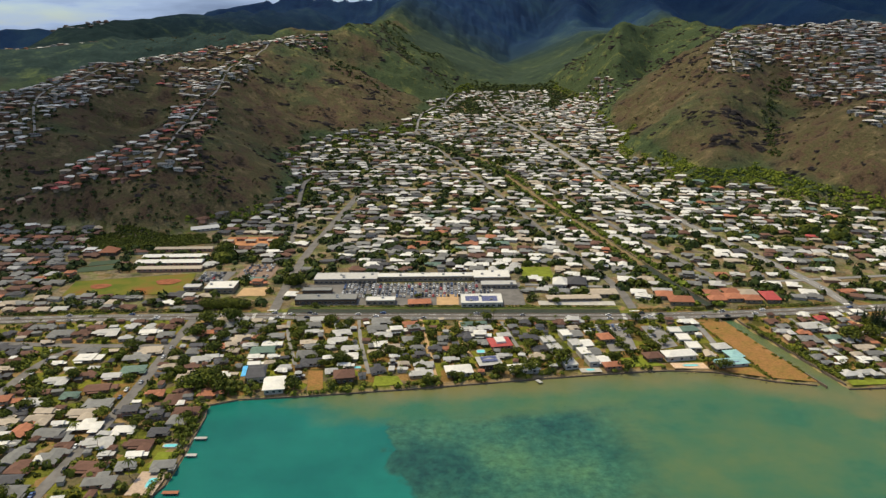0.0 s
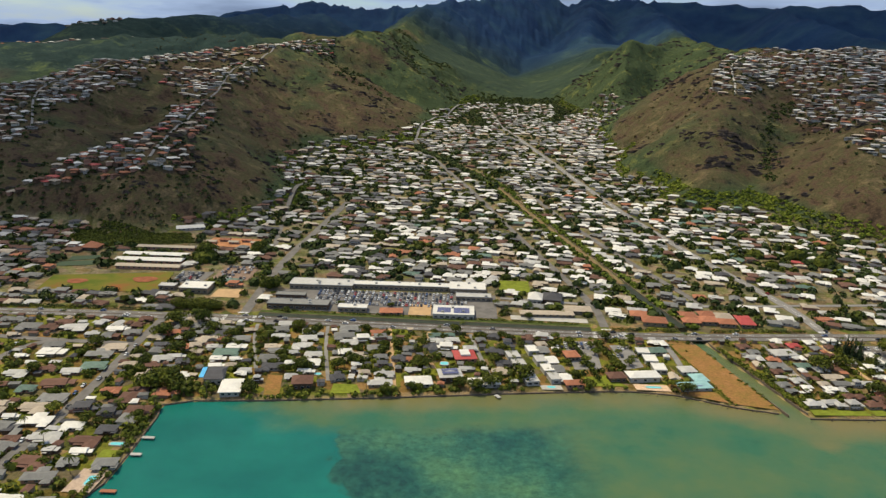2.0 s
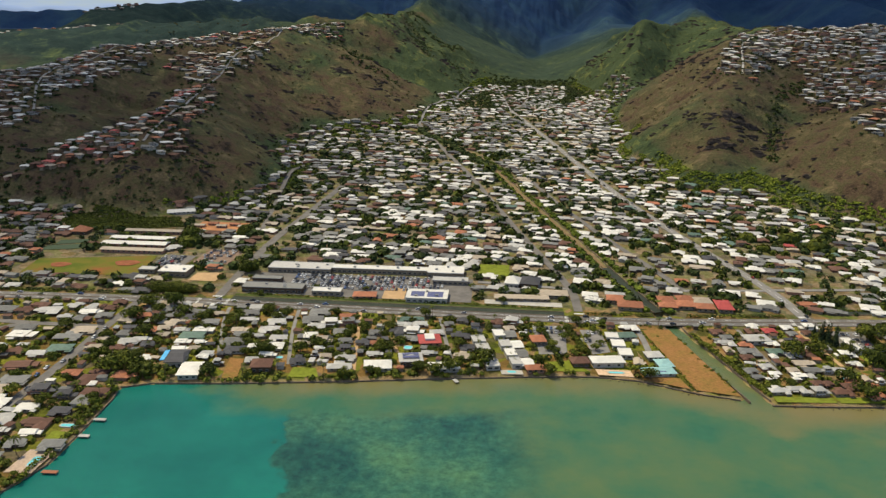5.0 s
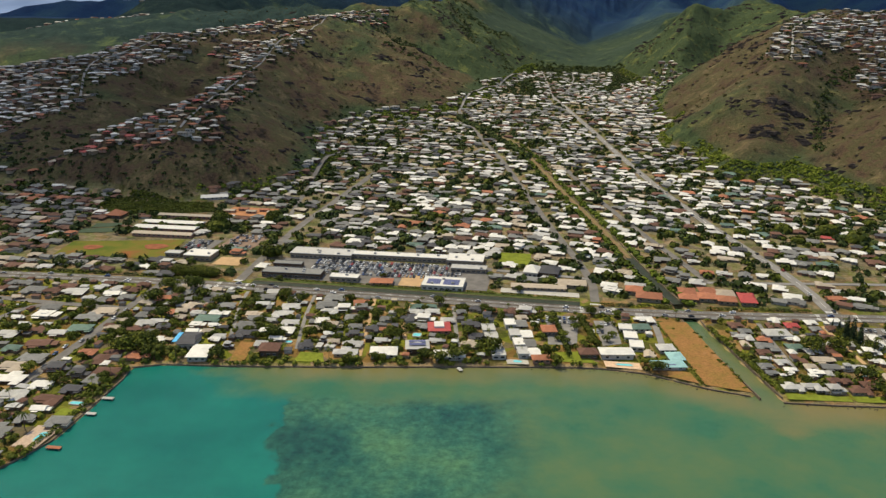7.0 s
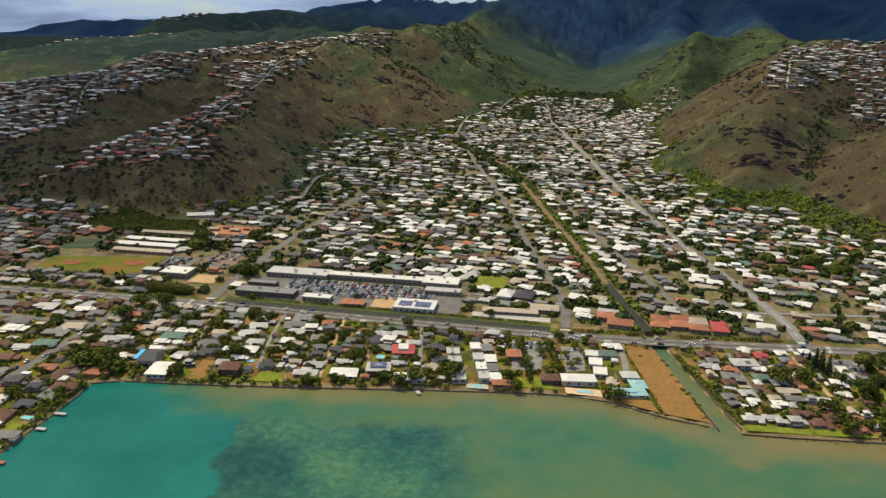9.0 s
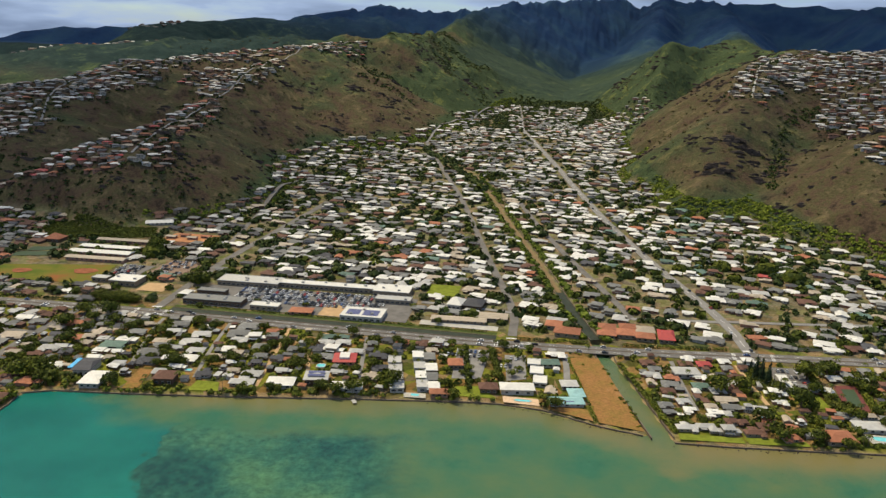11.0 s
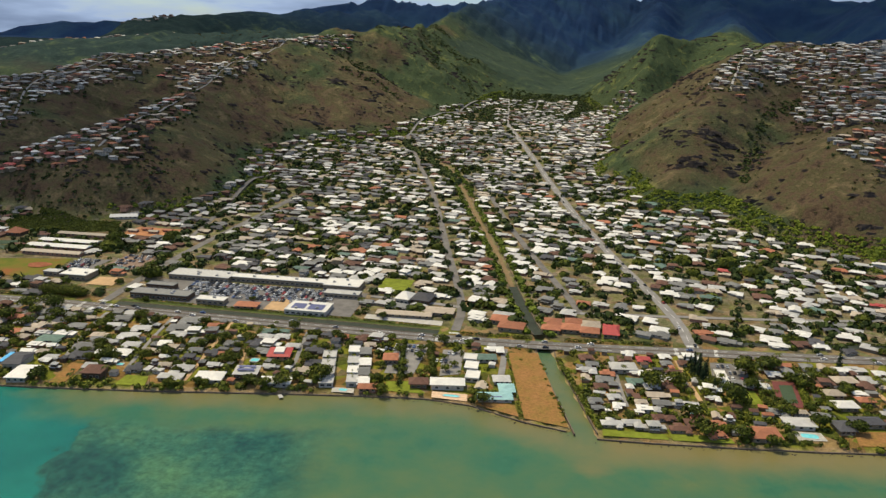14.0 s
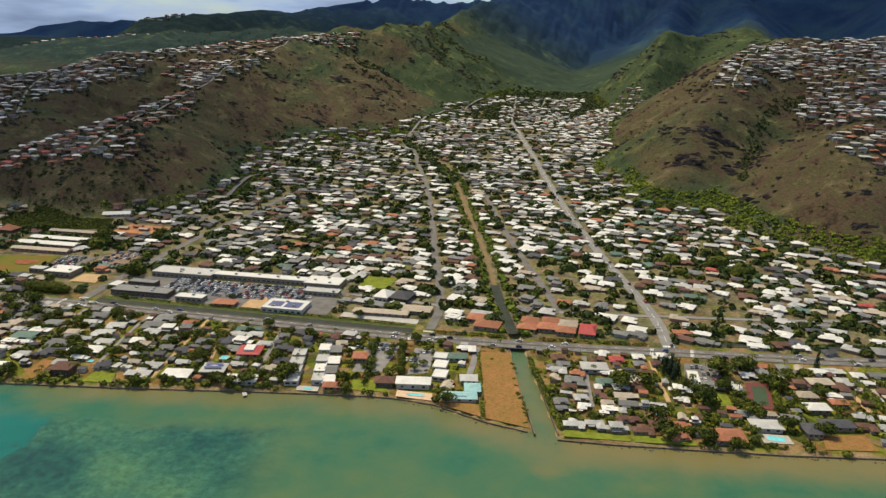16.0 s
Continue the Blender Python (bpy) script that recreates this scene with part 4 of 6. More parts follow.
# school and its field
FIELD, n_, l_, b_ = material("field_grass", 0.95, 0.0, 0.1)
l_.new(ramp(n_, l_, noise_node(n_, l_, 0.035, 6.0, 0.65), (0.36, (0.085, 0.115, 0.018)), (0.50, (0.14, 0.135, 0.024)), (0.60, (0.17, 0.115, 0.030)), (0.70, (0.24, 0.095, 0.035))), b_.inputs["Base Color"])
yard("playing_field", [(-308, 590), (-209, 591), (-216, 645), (-313, 626)], FIELD, "worn grass playing field of the school", 0.35, "field")
for cx, cy, r in ((-233, 622, 8), (-286, 612, 6.5)):
    ring = [(cx + r * 1.3 * math.cos(a) * (1 + 0.12 * math.sin(3 * a)), cy + r * math.sin(a), spot(cx, cy) + 0.6) for a in np.linspace(0, 2 * math.pi, 24, False)]
    tagged(link_mesh("infield", ring, [tuple(range(24))], DIRT), "red dirt infield on the playing field", "infield", kind="structure")
for (x0, y0, x1, y1), roof, words in (((-278, 686, -220, 695), "white", "white"), ((-278, 668, -219, 678), "white", "white"), ((-270, 650, -214, 658), "tan", "pinkish"), ((-276, 712, -222, 719), "tan", "weathered beige")):
    lodge((x0 + x1) / 2, (y0 + y1) / 2, x1 - x0, y1 - y0, 3.6, 1.2, roof, "pink", f"long low school building with a {words} roof", 0, (x1 - x0) / 2 + 0.5, "school_building", "school", 12)
yard("tennis_court", [(-325, 650), (-294, 658), (-296, 672), (-327, 664)], COURT, "dark green sports court beside the school", 0.4, "court")
yard("tennis_court", [(-322, 668), (-298, 676), (-299, 688), (-324, 682)], COURT, "dark green sports court beside the school", 0.4, "court")
lodge(-318, 708, 15, 13, 4, 4.5, "terracotta", "brown", "pavilion with a steep reddish roof", name="pavilion", category="pavilion")
block(-193, 592, -170, 610, 5, "white", "cream", "square white-roofed hall beside the school field", "hall_building", "hall")
block(-212, 598, -199, 606, 4, "light_grey", "cream", "small pale-roofed shed by the field", "shed", "shed")
yard("gravel_lot", [(-166, 585), (-143, 585), (-144, 606), (-165, 604)], SANDY, "pale bare gravel lot", 0.35)
yard("school_car_park", [(-212, 618), (-184, 616), (-182, 648), (-208, 650)], ASPHALT, "school car park", 0.3, "car park")
yard("church_car_park", [(-180, 628), (-148, 628), (-146, 668), (-176, 668)], plain("dusty_lot", (0.22, 0.15, 0.11), 0.95), "brown unpaved car park", 0.3, "car park")
yard("bare_ground", [(-222, 732), (-168, 728), (-166, 760), (-218, 762)], plain("orange_earth", (0.45, 0.20, 0.09), 0.95, scale=0.1), "orange bare earth among sheds", 0.35)
for k in range(5):
    lodge(-214 + 11 * k, 742 + (k % 2) * 8, 9, 5, 3, 1.0, "terracotta" if k % 2 else "tan", "pink", "small shed on bare orange earth", 0, 5, "shed", "shed", 1)
lodge(-252, 790, 27, 9, 3.0, 2.4, "white", "white", "long white-roofed building at the foot of the hill", 24, 14, "long_building", "building", 6)

# church, lawns and low halls north of the highway
yard("lawn", [(66, 622), (92, 622), (92, 652), (66, 652)], LAWN, "bright green lawn beside the church", 0.4, "lawn")
lodge(94, 602, 10, 16, 5, 4.0, "white", "white", "church with a steep white roof", -8, name="church", category="church")
lodge(108, 604, 14, 18, 4.5, 3.6, "charcoal", "brown", "steep dark-roofed church hall", -8, name="church_hall", category="hall")
lodge(100, 569, 40, 8, 3.2, 1.0, "tan", "cream", "long low beige-roofed hall", 2, 20, "hall_building", "hall", 8)
lodge(124, 580, 22, 12, 3.4, 1.2, "tan", "cream", "low hall with a tan roof", 0, None, "hall_building", "hall", 4)
yard("forecourt", [(72, 558), (130, 555), (130, 564), (72, 567)], CONCRETE, "pale paved forecourt", 0.32)
for x, y, w, d, t in ((180, 560, 17, 13, -6), (172, 572, 14, 11, -6)):
    lodge(x, y, w, d, 4, 2.6, "terracotta", "cream", "villa with an orange tiled hip roof", t)
for k, (x, y, w, d, r) in enumerate(((208, 562, 12, 10, "terracotta"), (209, 574, 11, 12, "terracotta"), (222, 566, 13, 12, "terracotta"), (235, 562, 12, 11, "terracotta"), (236, 574, 12, 12, "tan"), (224, 578, 11, 9, "terracotta"), (250, 566, 10, 20, "red"))):
    lodge(x, y, w, d, 3.8, 2.2, r, "cream", f"town house with a {ROOF_WORD[r]} hip roof", -3 + (k % 3) * 2, 3.0 if r == "red" else None, name="row_house")

# shore lots
yard("vacant_lot", [(196, 426), (220, 420), (200, 519), (181, 516)], DRY, "bare brown vacant lot between canal and gardens", 0.35, "lot")
yard("lawn", [(113, 444), (138, 445), (126, 460), (112, 457)], LAWN, "striped bright green lawn by the sea wall", 0.35, "lawn")
yard("terrace", [(142, 441), (163, 440), (162, 449), (141, 449)], plain("pink_paving", (0.60, 0.42, 0.28), 0.9), "salmon paved pool terrace", 0.4, "terrace")
yard("pool_deck_lawn", [(168, 437), (193, 427), (190, 441), (168, 443)], DRY, "dry lawn before the blue house", 0.35, "lawn")
lodge(149, 457, 19, 9, 4.5, 1.6, "white", "white", "large white-roofed house with a curved porch", 8)
lodge(132, 455, 10, 8, 4, 2.4, "brown", "brown", "brown shingled pavilion beside the lawn", 10)
yard("car_park", [(106, 517), (128, 518), (126, 470), (108, 468)], LIGHT_ASPHALT, "grey car park with planted beds", 0.3, "car park")
lodge(108, 487, 8, 10, 4, 1.6, "terracotta", "cream", "small orange-roofed house beside the car park", 10, 2)
yard("car_park", [(138, 512), (152, 514), (154, 476), (142, 471)], LIGHT_ASPHALT, "grey car park behind the white house", 0.3, "car park")
for y, l in ((472, 12), (486, 12), (499, 10)):
    block(153 + (504 - y) * 0.17, y - l / 2, 161 + (504 - y) * 0.17, y + l / 2 - 1, 3.2, "white", "white", "narrow flat white-roofed bungalow", "bungalow", "house")
lodge(168, 501, 11, 8, 3.2, 1.4, "green", "white", "bungalow with a pale teal roof", 10)
beach_house = lodge(178, 446, 19, 8, 3.0, 1.4, "blue", "white", "long beach house with a pale blue metal roof", 10)
solar_array(beach_house, -3.5, -2.6, 3.1, 5, 2, tilt=14)
lodge(184, 458, 8, 10, 3.0, 1.5, "blue", "white", "wing of the beach house with a pale blue roof", 10)
lodge(180, 470, 9, 8, 3.2, 1.3, "light_grey", "white", "garage with a pale grey roof", 10)
for (x, y, l) in ((78, 447, 11), (75, 459, 11), (72, 471, 11), (69, 484, 11)):
    block(x - 4, y - l / 2, x + 4, y + l / 2 - 0.6, 3.2, "light_grey", "white", "narrow apartment block with a stepped grey roof", "apartment_block", "apartment", turn=11, skip=False)
for (x, y, w, r) in ((96, 451, 13, "light_grey"), (93, 464, 13, "white"), (90, 478, 14, "light_grey"), (86, 495, 14, "white")):
    block(x - w / 2, y - 6, x - 0.3, y + 4.5, 3.6, r, "white", "stepped apartment block with a flat pale roof", "apartment_block", "apartment", turn=11)
    lodge(x + w / 4, y, w / 2 - 0.6, 10, 3.0, 1.3, "grey" if r == "white" else "white", "cream", "apartment wing with a low pitched roof", 11, 4.0, "apartment_wing", "apartment", 1)
lodge(104, 443, 10, 6, 3.4, 1.6, "terracotta", "pink", "pink beach cottage with an orange roof", 10)
yard("terrace", [(84, 436), (97, 437), (96, 443), (83, 442)], WALLS["white"], "white pool deck at the sea wall", 0.5, "terrace")
e = lodge(37, 480, 13, 14, 3.6, 1.6, "red", "pink", "red-roofed villa with a white roof terrace", 10)
shared("roof_deck", mesh_of("roof_deck", *box(-3.2, -4.5, 3.6, 3.2, 4.5, 4.8), ROOFS["white"]), e)["label"] = "white roof terrace"
e = lodge(28, 448, 13, 12, 4.6, 1.6, "light_grey", "brown", "two-storey house with solar panels on a grey roof", 10)
solar_array(e, -4.3, -3.6, 5.2, 6, 3)
solar_array(e, -4.3, 0.8, 5.2, 6, 3)
lodge(49, 440, 17, 9, 3.4, 1.6, "white", "white", "beach house with a white hip roof", 10)
lodge(9, 438, 15, 11, 3.4, 1.6, "white", "white", "beach house with a bright white roof", 8)
e = lodge(-114, 435, 10, 17, 5, 2.0, "charcoal", "white", "dark purple-roofed house with a bright blue side roof", 8, 4)
shared("side_roof", mesh_of("side_roof", *box(-8.6, -7.5, 4.4, -5.8, 7.5, 4.8), plain("azure_roof", (0.08, 0.42, 0.75), 0.5)), e)["label"] = "bright blue metal roof"
lodge(-100, 420, 11, 17, 4, 1.6, "white", "white", "white-roofed house by the sea wall", 8)
yard("bare_garden", [(-80, 415), (-71, 416), (-75, 443), (-84, 443)], DRY, "bare brown garden plot", 0.35, "garden")
yard("lawn", [(-42, 420), (-24, 422), (-28, 434), (-42, 434)], LAWN, "bright green lawn by the sea wall", 0.35, "lawn")
lodge(-60, 430, 11, 11, 5, 3.0, "brown", "brown", "brown pavilion house with layered roofs", 8)

# east shore
yard("lawn", [(238, 415), (272, 417), (271, 423), (238, 422)], LAWN, "yellow-green lawn along the sea wall", 0.35, "lawn")
yard("lawn", [(274, 417), (306, 420), (304, 427), (273, 424)], LAWN, "yellow-green lawn along the sea wall", 0.35, "lawn")
for x, y, k, r in ((243, 427, "tee", "light_grey"), (254, 429, "ell", "light_grey"), (265, 427, "two", "light_grey"), (279, 428, "tee", "brown"), (287, 437, "hip", "brown"), (297, 426, "hip", "terracotta"), (298, 438, "gable", "terracotta")):
    house(x, y, 8, k, r, "cream", 0.66, f"beach house with a {ROOF_WORD[r]} roof above the lawn")
    reserve(x - 4, y - 3, x + 4, y + 3, 1)
lodge(322, 430, 15, 12, 3.8, 2.6, "terracotta", "cream", "beach house with a big orange tiled roof", 6)
lodge(344, 447, 15, 9, 3.6, 1.2, "light_grey", "white", "white beach house with pale roofs", 6)
yard("pool_terrace", [(340, 430), (355, 432), (354, 441), (339, 440)], WALLS["white"], "white pool terrace", 0.45, "terrace")
yard("court_surround", [(344, 505), (358, 507), (354, 471), (340, 469)], plain("court_red", (0.15, 0.045, 0.04), 0.9), "dull red surround of the tennis court", 0.4, "court")
yard("tennis_court", [(347, 500), (355, 501), (352, 476), (344, 475)], COURT, "dark green tennis court with a red surround", 0.5, "court")
yard("lawn", [(313, 486), (330, 488), (332, 470), (316, 468)], LAWN, "bright green lawn", 0.4, "lawn")
yard("car_park", [(308, 498), (331, 500), (333, 529), (311, 527)], ASPHALT, "asphalt forecourt", 0.3, "car park")
block(310, 488, 316, 508, 4, "white", "white", "white canopy with dark panels on the forecourt", "canopy", "canopy", skip=True)
for x, y, w, d, r in ((377, 475, 16, 10, "white"), (375, 490, 14, 9, "tan"), (391, 484, 12, 7, "terracotta"), (382, 456, 22, 10, "charcoal"), (367, 447, 11, 14, "charcoal"), (388, 511, 18, 10, "tan")):
    lodge(x, y, w * 0.74, d * 0.8, 3.6, 1.7, r, "cream", f"estate house with a {ROOF_WORD[r]} roof", 10)
yard("bare_garden", [(370, 430), (397, 434), (394, 450), (372, 446)], DRY, "brown dry lawn above the shore", 0.35, "garden")
ribbon("driveway", [(400, 528), (404, 500), (407, 478)], 3.2, SANDY, 0.35, label="pale sandy driveway", category="driveway")
lodge(254, 503, 15, 10, 4, 1.6, "light_grey", "white", "house with a large pale grey roof", 8)

# dwellings whose roofs and sizes stand out
PENINSULA_HOMES = [
    (-229, 461, 25.1, "white", "flat"), (-245, 454, 9.0, "white", "gable"), (-233, 444, 8.1, "white", "gable"), (-233, 427, 16.0, "light_grey", "ell"),
    (-202, 434, 15.0, "light_grey", "gable"), (-193, 443, 17.1, "green", "hip"), (-198, 461, 20.0, "grey", "tee"), (-194, 473, 18.1, "tan", "hip"),
    (-203, 417, 28.2, "brown", "gable"), (-216, 408, 12.0, "green", "hip"), (-195, 397, 18.0, "grey", "hip"), (-199, 384, 18.0, "tan", "ell"),
    (-206, 374, 9.0, "white", "gable"), (-190, 370, 20.0, "white", "tee"), (-192, 350, 10.0, "brown", "ell"), (-167, 409, 12.0, "terracotta", "ell"),
    (-153, 431, 21.1, "tan", "tee"), (-156, 458, 14.0, "light_grey", "hip"), (-149, 364, 12.0, "charcoal", "hip"), (-154, 350, 16.0, "brown", "ell"),
    (-152, 341, 11.0, "white", "gable"), (-167, 341, 9.0, "light_grey", "flat"), (-135, 331, 11.0, "grey", "hip"), (-153, 331, 11.0, "grey", "hip"),
    (-160, 317, 18.0, "grey", "tee"), (-156, 381, 13.0, "charcoal", "two"), (-236, 505, 20.1, "light_grey", "ell"), (-268, 505, 18.1, "grey", "hip"),
    (-206, 506, 16.0, "white", "gable"), (-193, 501, 13.2, "grey", "hip"), (-234, 474, 15.0, "grey", "hip"), (-270, 489, 9.0, "tan", "gable"),
]
WEST_HOMES = [
    (-151, 478, 13.0, "terracotta", "ell"), (-143, 482, 10.0, "tan", "hip"), (-149, 462, 12.2, "light_grey", "gable"), (-142, 455, 10.0, "charcoal", "hip"),
    (-116, 496, 12.0, "grey", "hip"), (-115, 481, 13.0, "white", "flat"), (-119, 471, 15.0, "green", "hip"), (-121, 460, 10.0, "white", "flat"),
    (-110, 461, 7.1, "white", "gable"), (-119, 450, 9.1, "white", "gable"), (-110, 451, 7.0, "tan", "hip"), (-100, 439, 7.0, "white", "ell"),
    (-91, 483, 11.0, "tan", "flat"), (-87, 477, 11.0, "grey", "gable"), (-89, 465, 13.0, "grey", "hip"), (-84, 452, 13.0, "charcoal", "hip"),
    (-88, 431, 6.1, "light_grey", "two"), (-90, 527, 14.1, "light_grey", "gable"), (-94, 516, 12.0, "grey", "hip"), (-91, 503, 11.0, "light_grey", "gable"),
    (-73, 514, 9.1, "white", "hip"), (-71, 501, 12.2, "light_grey", "hip"), (-72, 487, 13.0, "light_grey", "hip"), (-75, 475, 7.1, "light_grey", "gable"),
    (-62, 473, 11.0, "light_grey", "hip"), (-61, 460, 12.0, "white", "ell"), (-74, 458, 7.1, "white", "hip"), (-69, 438, 8.1, "light_grey", "hip"),
    (-47, 508, 14.0, "grey", "hip"), (-44, 465, 11.0, "tan", "flat"), (-41, 439, 9.1, "charcoal", "hip"),
]
MIDDLE_HOMES = [
    (-45, 522, 14.0, "grey", "hip"), (-41, 496, 11.0, "light_grey", "ell"), (-32, 459, 6.1, "white", "gable"), (-32, 448, 5.0, "light_grey", "two"),
    (-23, 488, 11.0, "grey", "hip"), (-18, 473, 9.0, "grey", "hip"), (-15, 459, 10.0, "charcoal", "two"), (-14, 433, 15.0, "light_grey", "tee"),
    (-24, 516, 11.0, "terracotta", "hip"), (0, 489, 9.1, "grey", "hip"), (4, 454, 9.1, "light_grey", "gable"), (28, 507, 10.0, "light_grey", "hip"),
    (38, 459, 9.0, "light_grey", "gable"), (57, 489, 13.0, "charcoal", "tee"), (62, 470, 10.0, "charcoal", "hip"), (-115, 512, 8.1, "tan", "gable"),
    (48, 509, 7.0, "grey", "hip"),
]
EAST_HOMES = [
    (231, 514, 9.1, "brown", "hip"), (256, 517, 9.2, "brown", "hip"), (268, 519, 9.2, "red", "hip"), (239, 472, 8.2, "brown", "hip"), (262, 496, 9.2, "white", "ell"),
    (260, 483, 10.2, "green", "hip"), (269, 478, 9.2, "light_grey", "hip"), (286, 501, 9.2, "brown", "ell"), (271, 466, 12.4, "tan", "gable"),
    (246, 459, 8.1, "light_grey", "hip"), (261, 455, 7.3, "tan", "hip"), (273, 456, 11.4, "grey", "gable"), (282, 456, 6.3, "light_grey", "two"),
    (242, 440, 4.0, "white", "flat"), (259, 442, 5.4, "white", "flat"), (235, 452, 8.2, "grey", "hip"), (236, 443, 7.1, "grey", "gable"),
    (269, 438, 7.3, "brown", "hip"), (275, 438, 6.3, "brown", "hip"), (290, 442, 8.1, "terracotta", "hip"), (307, 442, 5.1, "white", "two"),
    (347, 512, 9.2, "light_grey", "hip"), (293, 518, 7.1, "brown", "hip"), (248, 501, 5.1, "light_grey", "gable"), (282, 515, 7.3, "grey", "hip"),
    (391, 566, 11.2, "white", "tee"), (379, 569, 11.4, "brown", "hip"), (408, 562, 9.2, "charcoal", "hip"),
]
for k, (x, y, w, roof, kind) in enumerate(PENINSULA_HOMES + WEST_HOMES + MIDDLE_HOMES + EAST_HOMES):
    long = {"hip": 14.4, "gable": 15.4, "ell": 15.4, "tee": 17.4, "flat": 15.6, "two": 16.0}[kind]
    house(x, y + 1.5, 6 + (k * 37 % 9) - 4, kind, roof, ("cream", "brown", "white", "brown", "pink")[k % 5], min(1.25, w / long) * (0.84 if x < -140 else 1.0), group="houses of the bayside suburb")
    reserve(x - w / 2, y - w * 0.28, x + w / 2, y + w * 0.32, 0.5)

# swimming pools
for x, y, w, d in ((153, 445, 9, 2.6), (90, 440, 5, 3), (347, 436, 9, 5), (24, 470, 5, 5), (-136, 319, 4, 8), (-138, 353, 8, 3), (289, 449, 4, 4), (-54, 447, 4, 3)):
    z = spot(x, y) + 0.5
    e = new("swimming_pool")
    ring = [(x + w / 2 * math.copysign(abs(math.cos(a)) ** 0.5, math.cos(a)), y + d / 2 * math.copysign(abs(math.sin(a)) ** 0.5, math.sin(a))) for a in np.linspace(0, 2 * math.pi, 24, False)]
    out = [((a - x) * 1.18 + x, (b - y) * 1.25 + y) for a, b in ring]
    rim = mesh_of("pool_rim", [(a, b, z + 0.1) for a, b in ring] + [(a, b, z + 0.1) for a, b in out] + [(a, b, z - 0.6) for a, b in out],
                  [(i, (i + 1) % 24, 24 + (i + 1) % 24, 24 + i) for i in range(24)] + [(24 + i, 24 + (i + 1) % 24, 48 + (i + 1) % 24, 48 + i) for i in range(24)], CONCRETE)
    shared("pool_rim", rim, e)
    shared("pool_water", mesh_of("pool_water", [(a, b, z + 0.02) for a, b in ring], [tuple(range(24))], POOL), e)
    tagged(e, "turquoise swimming pool with a pale rim", "pool")
    reserve(x - w / 2, y - d / 2, x + w / 2, y + d / 2, 2)
yard("terrace", [(-145, 309), (-132, 309), (-131, 329), (-144, 329)], plain("pale_paving", (0.44, 0.33, 0.25), 0.9), "pale paved pool terrace", 0.4, "terrace")
yard("lawn", [(-143, 332), (-133, 332), (-132, 347), (-143, 347)], LAWN, "bright green lawn above the water", 0.35, "lawn")

# small piers
for x, y, l, m in ((-128, 312, 7, "terracotta"), (-128, 345, 5, "light_grey"), (-129, 362, 6, "light_grey"), (56, 428, 4, "light_grey")):
    e = new("pier")
    shared("deck", mesh_of("deck", *box(-0.5, -1.2, 0.9, l, 1.2, 1.15), ROOFS[m]), e)
    post = CACHE.setdefault("post", mesh_of("post", *tube([(0, 0, -2.5), (0, 0, 0.95)], [0.15, 0.15]), TIMBER))
    for px in (1.0, l - 0.4):
        for py in (-0.9, 0.9):
            shared("post", post, e, pose(px, py, 0))
    e.matrix_basis = pose(x, y, 0.0, 0, 0, -60 if y > 400 else 0)
    tagged(e, "orange boat pier on posts" if m == "terracotta" else "small pale pier on posts", "pier")

# ground kept for the thicket and the largest trees
THICKET = [(-372, 782), (-279, 764), (-248, 776), (-231, 741), (-284, 722), (-330, 716), (-352, 740)]
reserve(-352, 722, -232, 785, 0)
GREAT_TREES = [(325, 756, 9), (366, 756, 10.5), (384, 734, 10.5), (330, 723, 6.5), (285, 743, 7), (415, 792, 7), (217, 726, 5.5), (440, 631, 6), (-112, 648, 5), (-201, 684, 11), (-160, 719, 9), (-126, 617, 8), (-9, 757, 6), (95, 752, 6)]
for x, y, q in GREAT_TREES:
    reserve(x - q, y - q, x + q, y + q, -1.0)

# ---- houses row by row ----
rng = random.Random(7)
ROAD_PTS = [(resample(p, 5.0), w) for p, w in ROADS]
ROAD_XY = np.array([q for pts, w in ROAD_PTS for q in pts])
ROAD_W = np.array([w for pts, w in ROAD_PTS for q in pts])


def clear_of(x, y, room, size=0.0):
    if np.min(np.hypot(ROAD_XY[:, 0] - x, ROAD_XY[:, 1] - y) - ROAD_W) < room:
        return False
    return not any(a - size < x < c + size and b - size < y < d + size for a, b, c, d in RESERVED)


PALETTE = ["white"] * 24 + ["light_grey"] * 22 + ["grey"] * 24 + ["tan"] * 8 + ["brown"] * 7 + ["charcoal"] * 10 + ["terracotta"] * 3 + ["green"] * 3
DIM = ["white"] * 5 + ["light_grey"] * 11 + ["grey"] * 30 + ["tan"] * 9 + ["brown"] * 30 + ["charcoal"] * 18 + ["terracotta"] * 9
BRIGHT = ["white"] * 44 + ["light_grey"] * 24 + ["grey"] * 14 + ["tan"] * 8 + ["brown"] * 6 + ["charcoal"] * 4 + ["terracotta"] * 4 + ["green"] * 3
DULL = ["white"] * 15 + ["light_grey"] * 24 + ["grey"] * 34 + ["tan"] * 10 + ["brown"] * 8 + ["charcoal"] * 8
RIDGE_PALETTE = ["white"] * 14 + ["light_grey"] * 26 + ["grey"] * 22 + ["tan"] * 24 + ["brown"] * 14 + ["terracotta"] * 6 + ["charcoal"] * 4 + ["red"]
SHORE_PALETTE = ["white"] * 21 + ["light_grey"] * 18 + ["grey"] * 26 + ["tan"] * 12 + ["brown"] * 13 + ["charcoal"] * 7 + ["terracotta"] * 10 + ["green"] * 5
PLAN_MIX = ["hip"] * 4 + ["gable"] * 3 + ["ell"] * 3 + ["tee"] * 3 + ["flat", "two"]
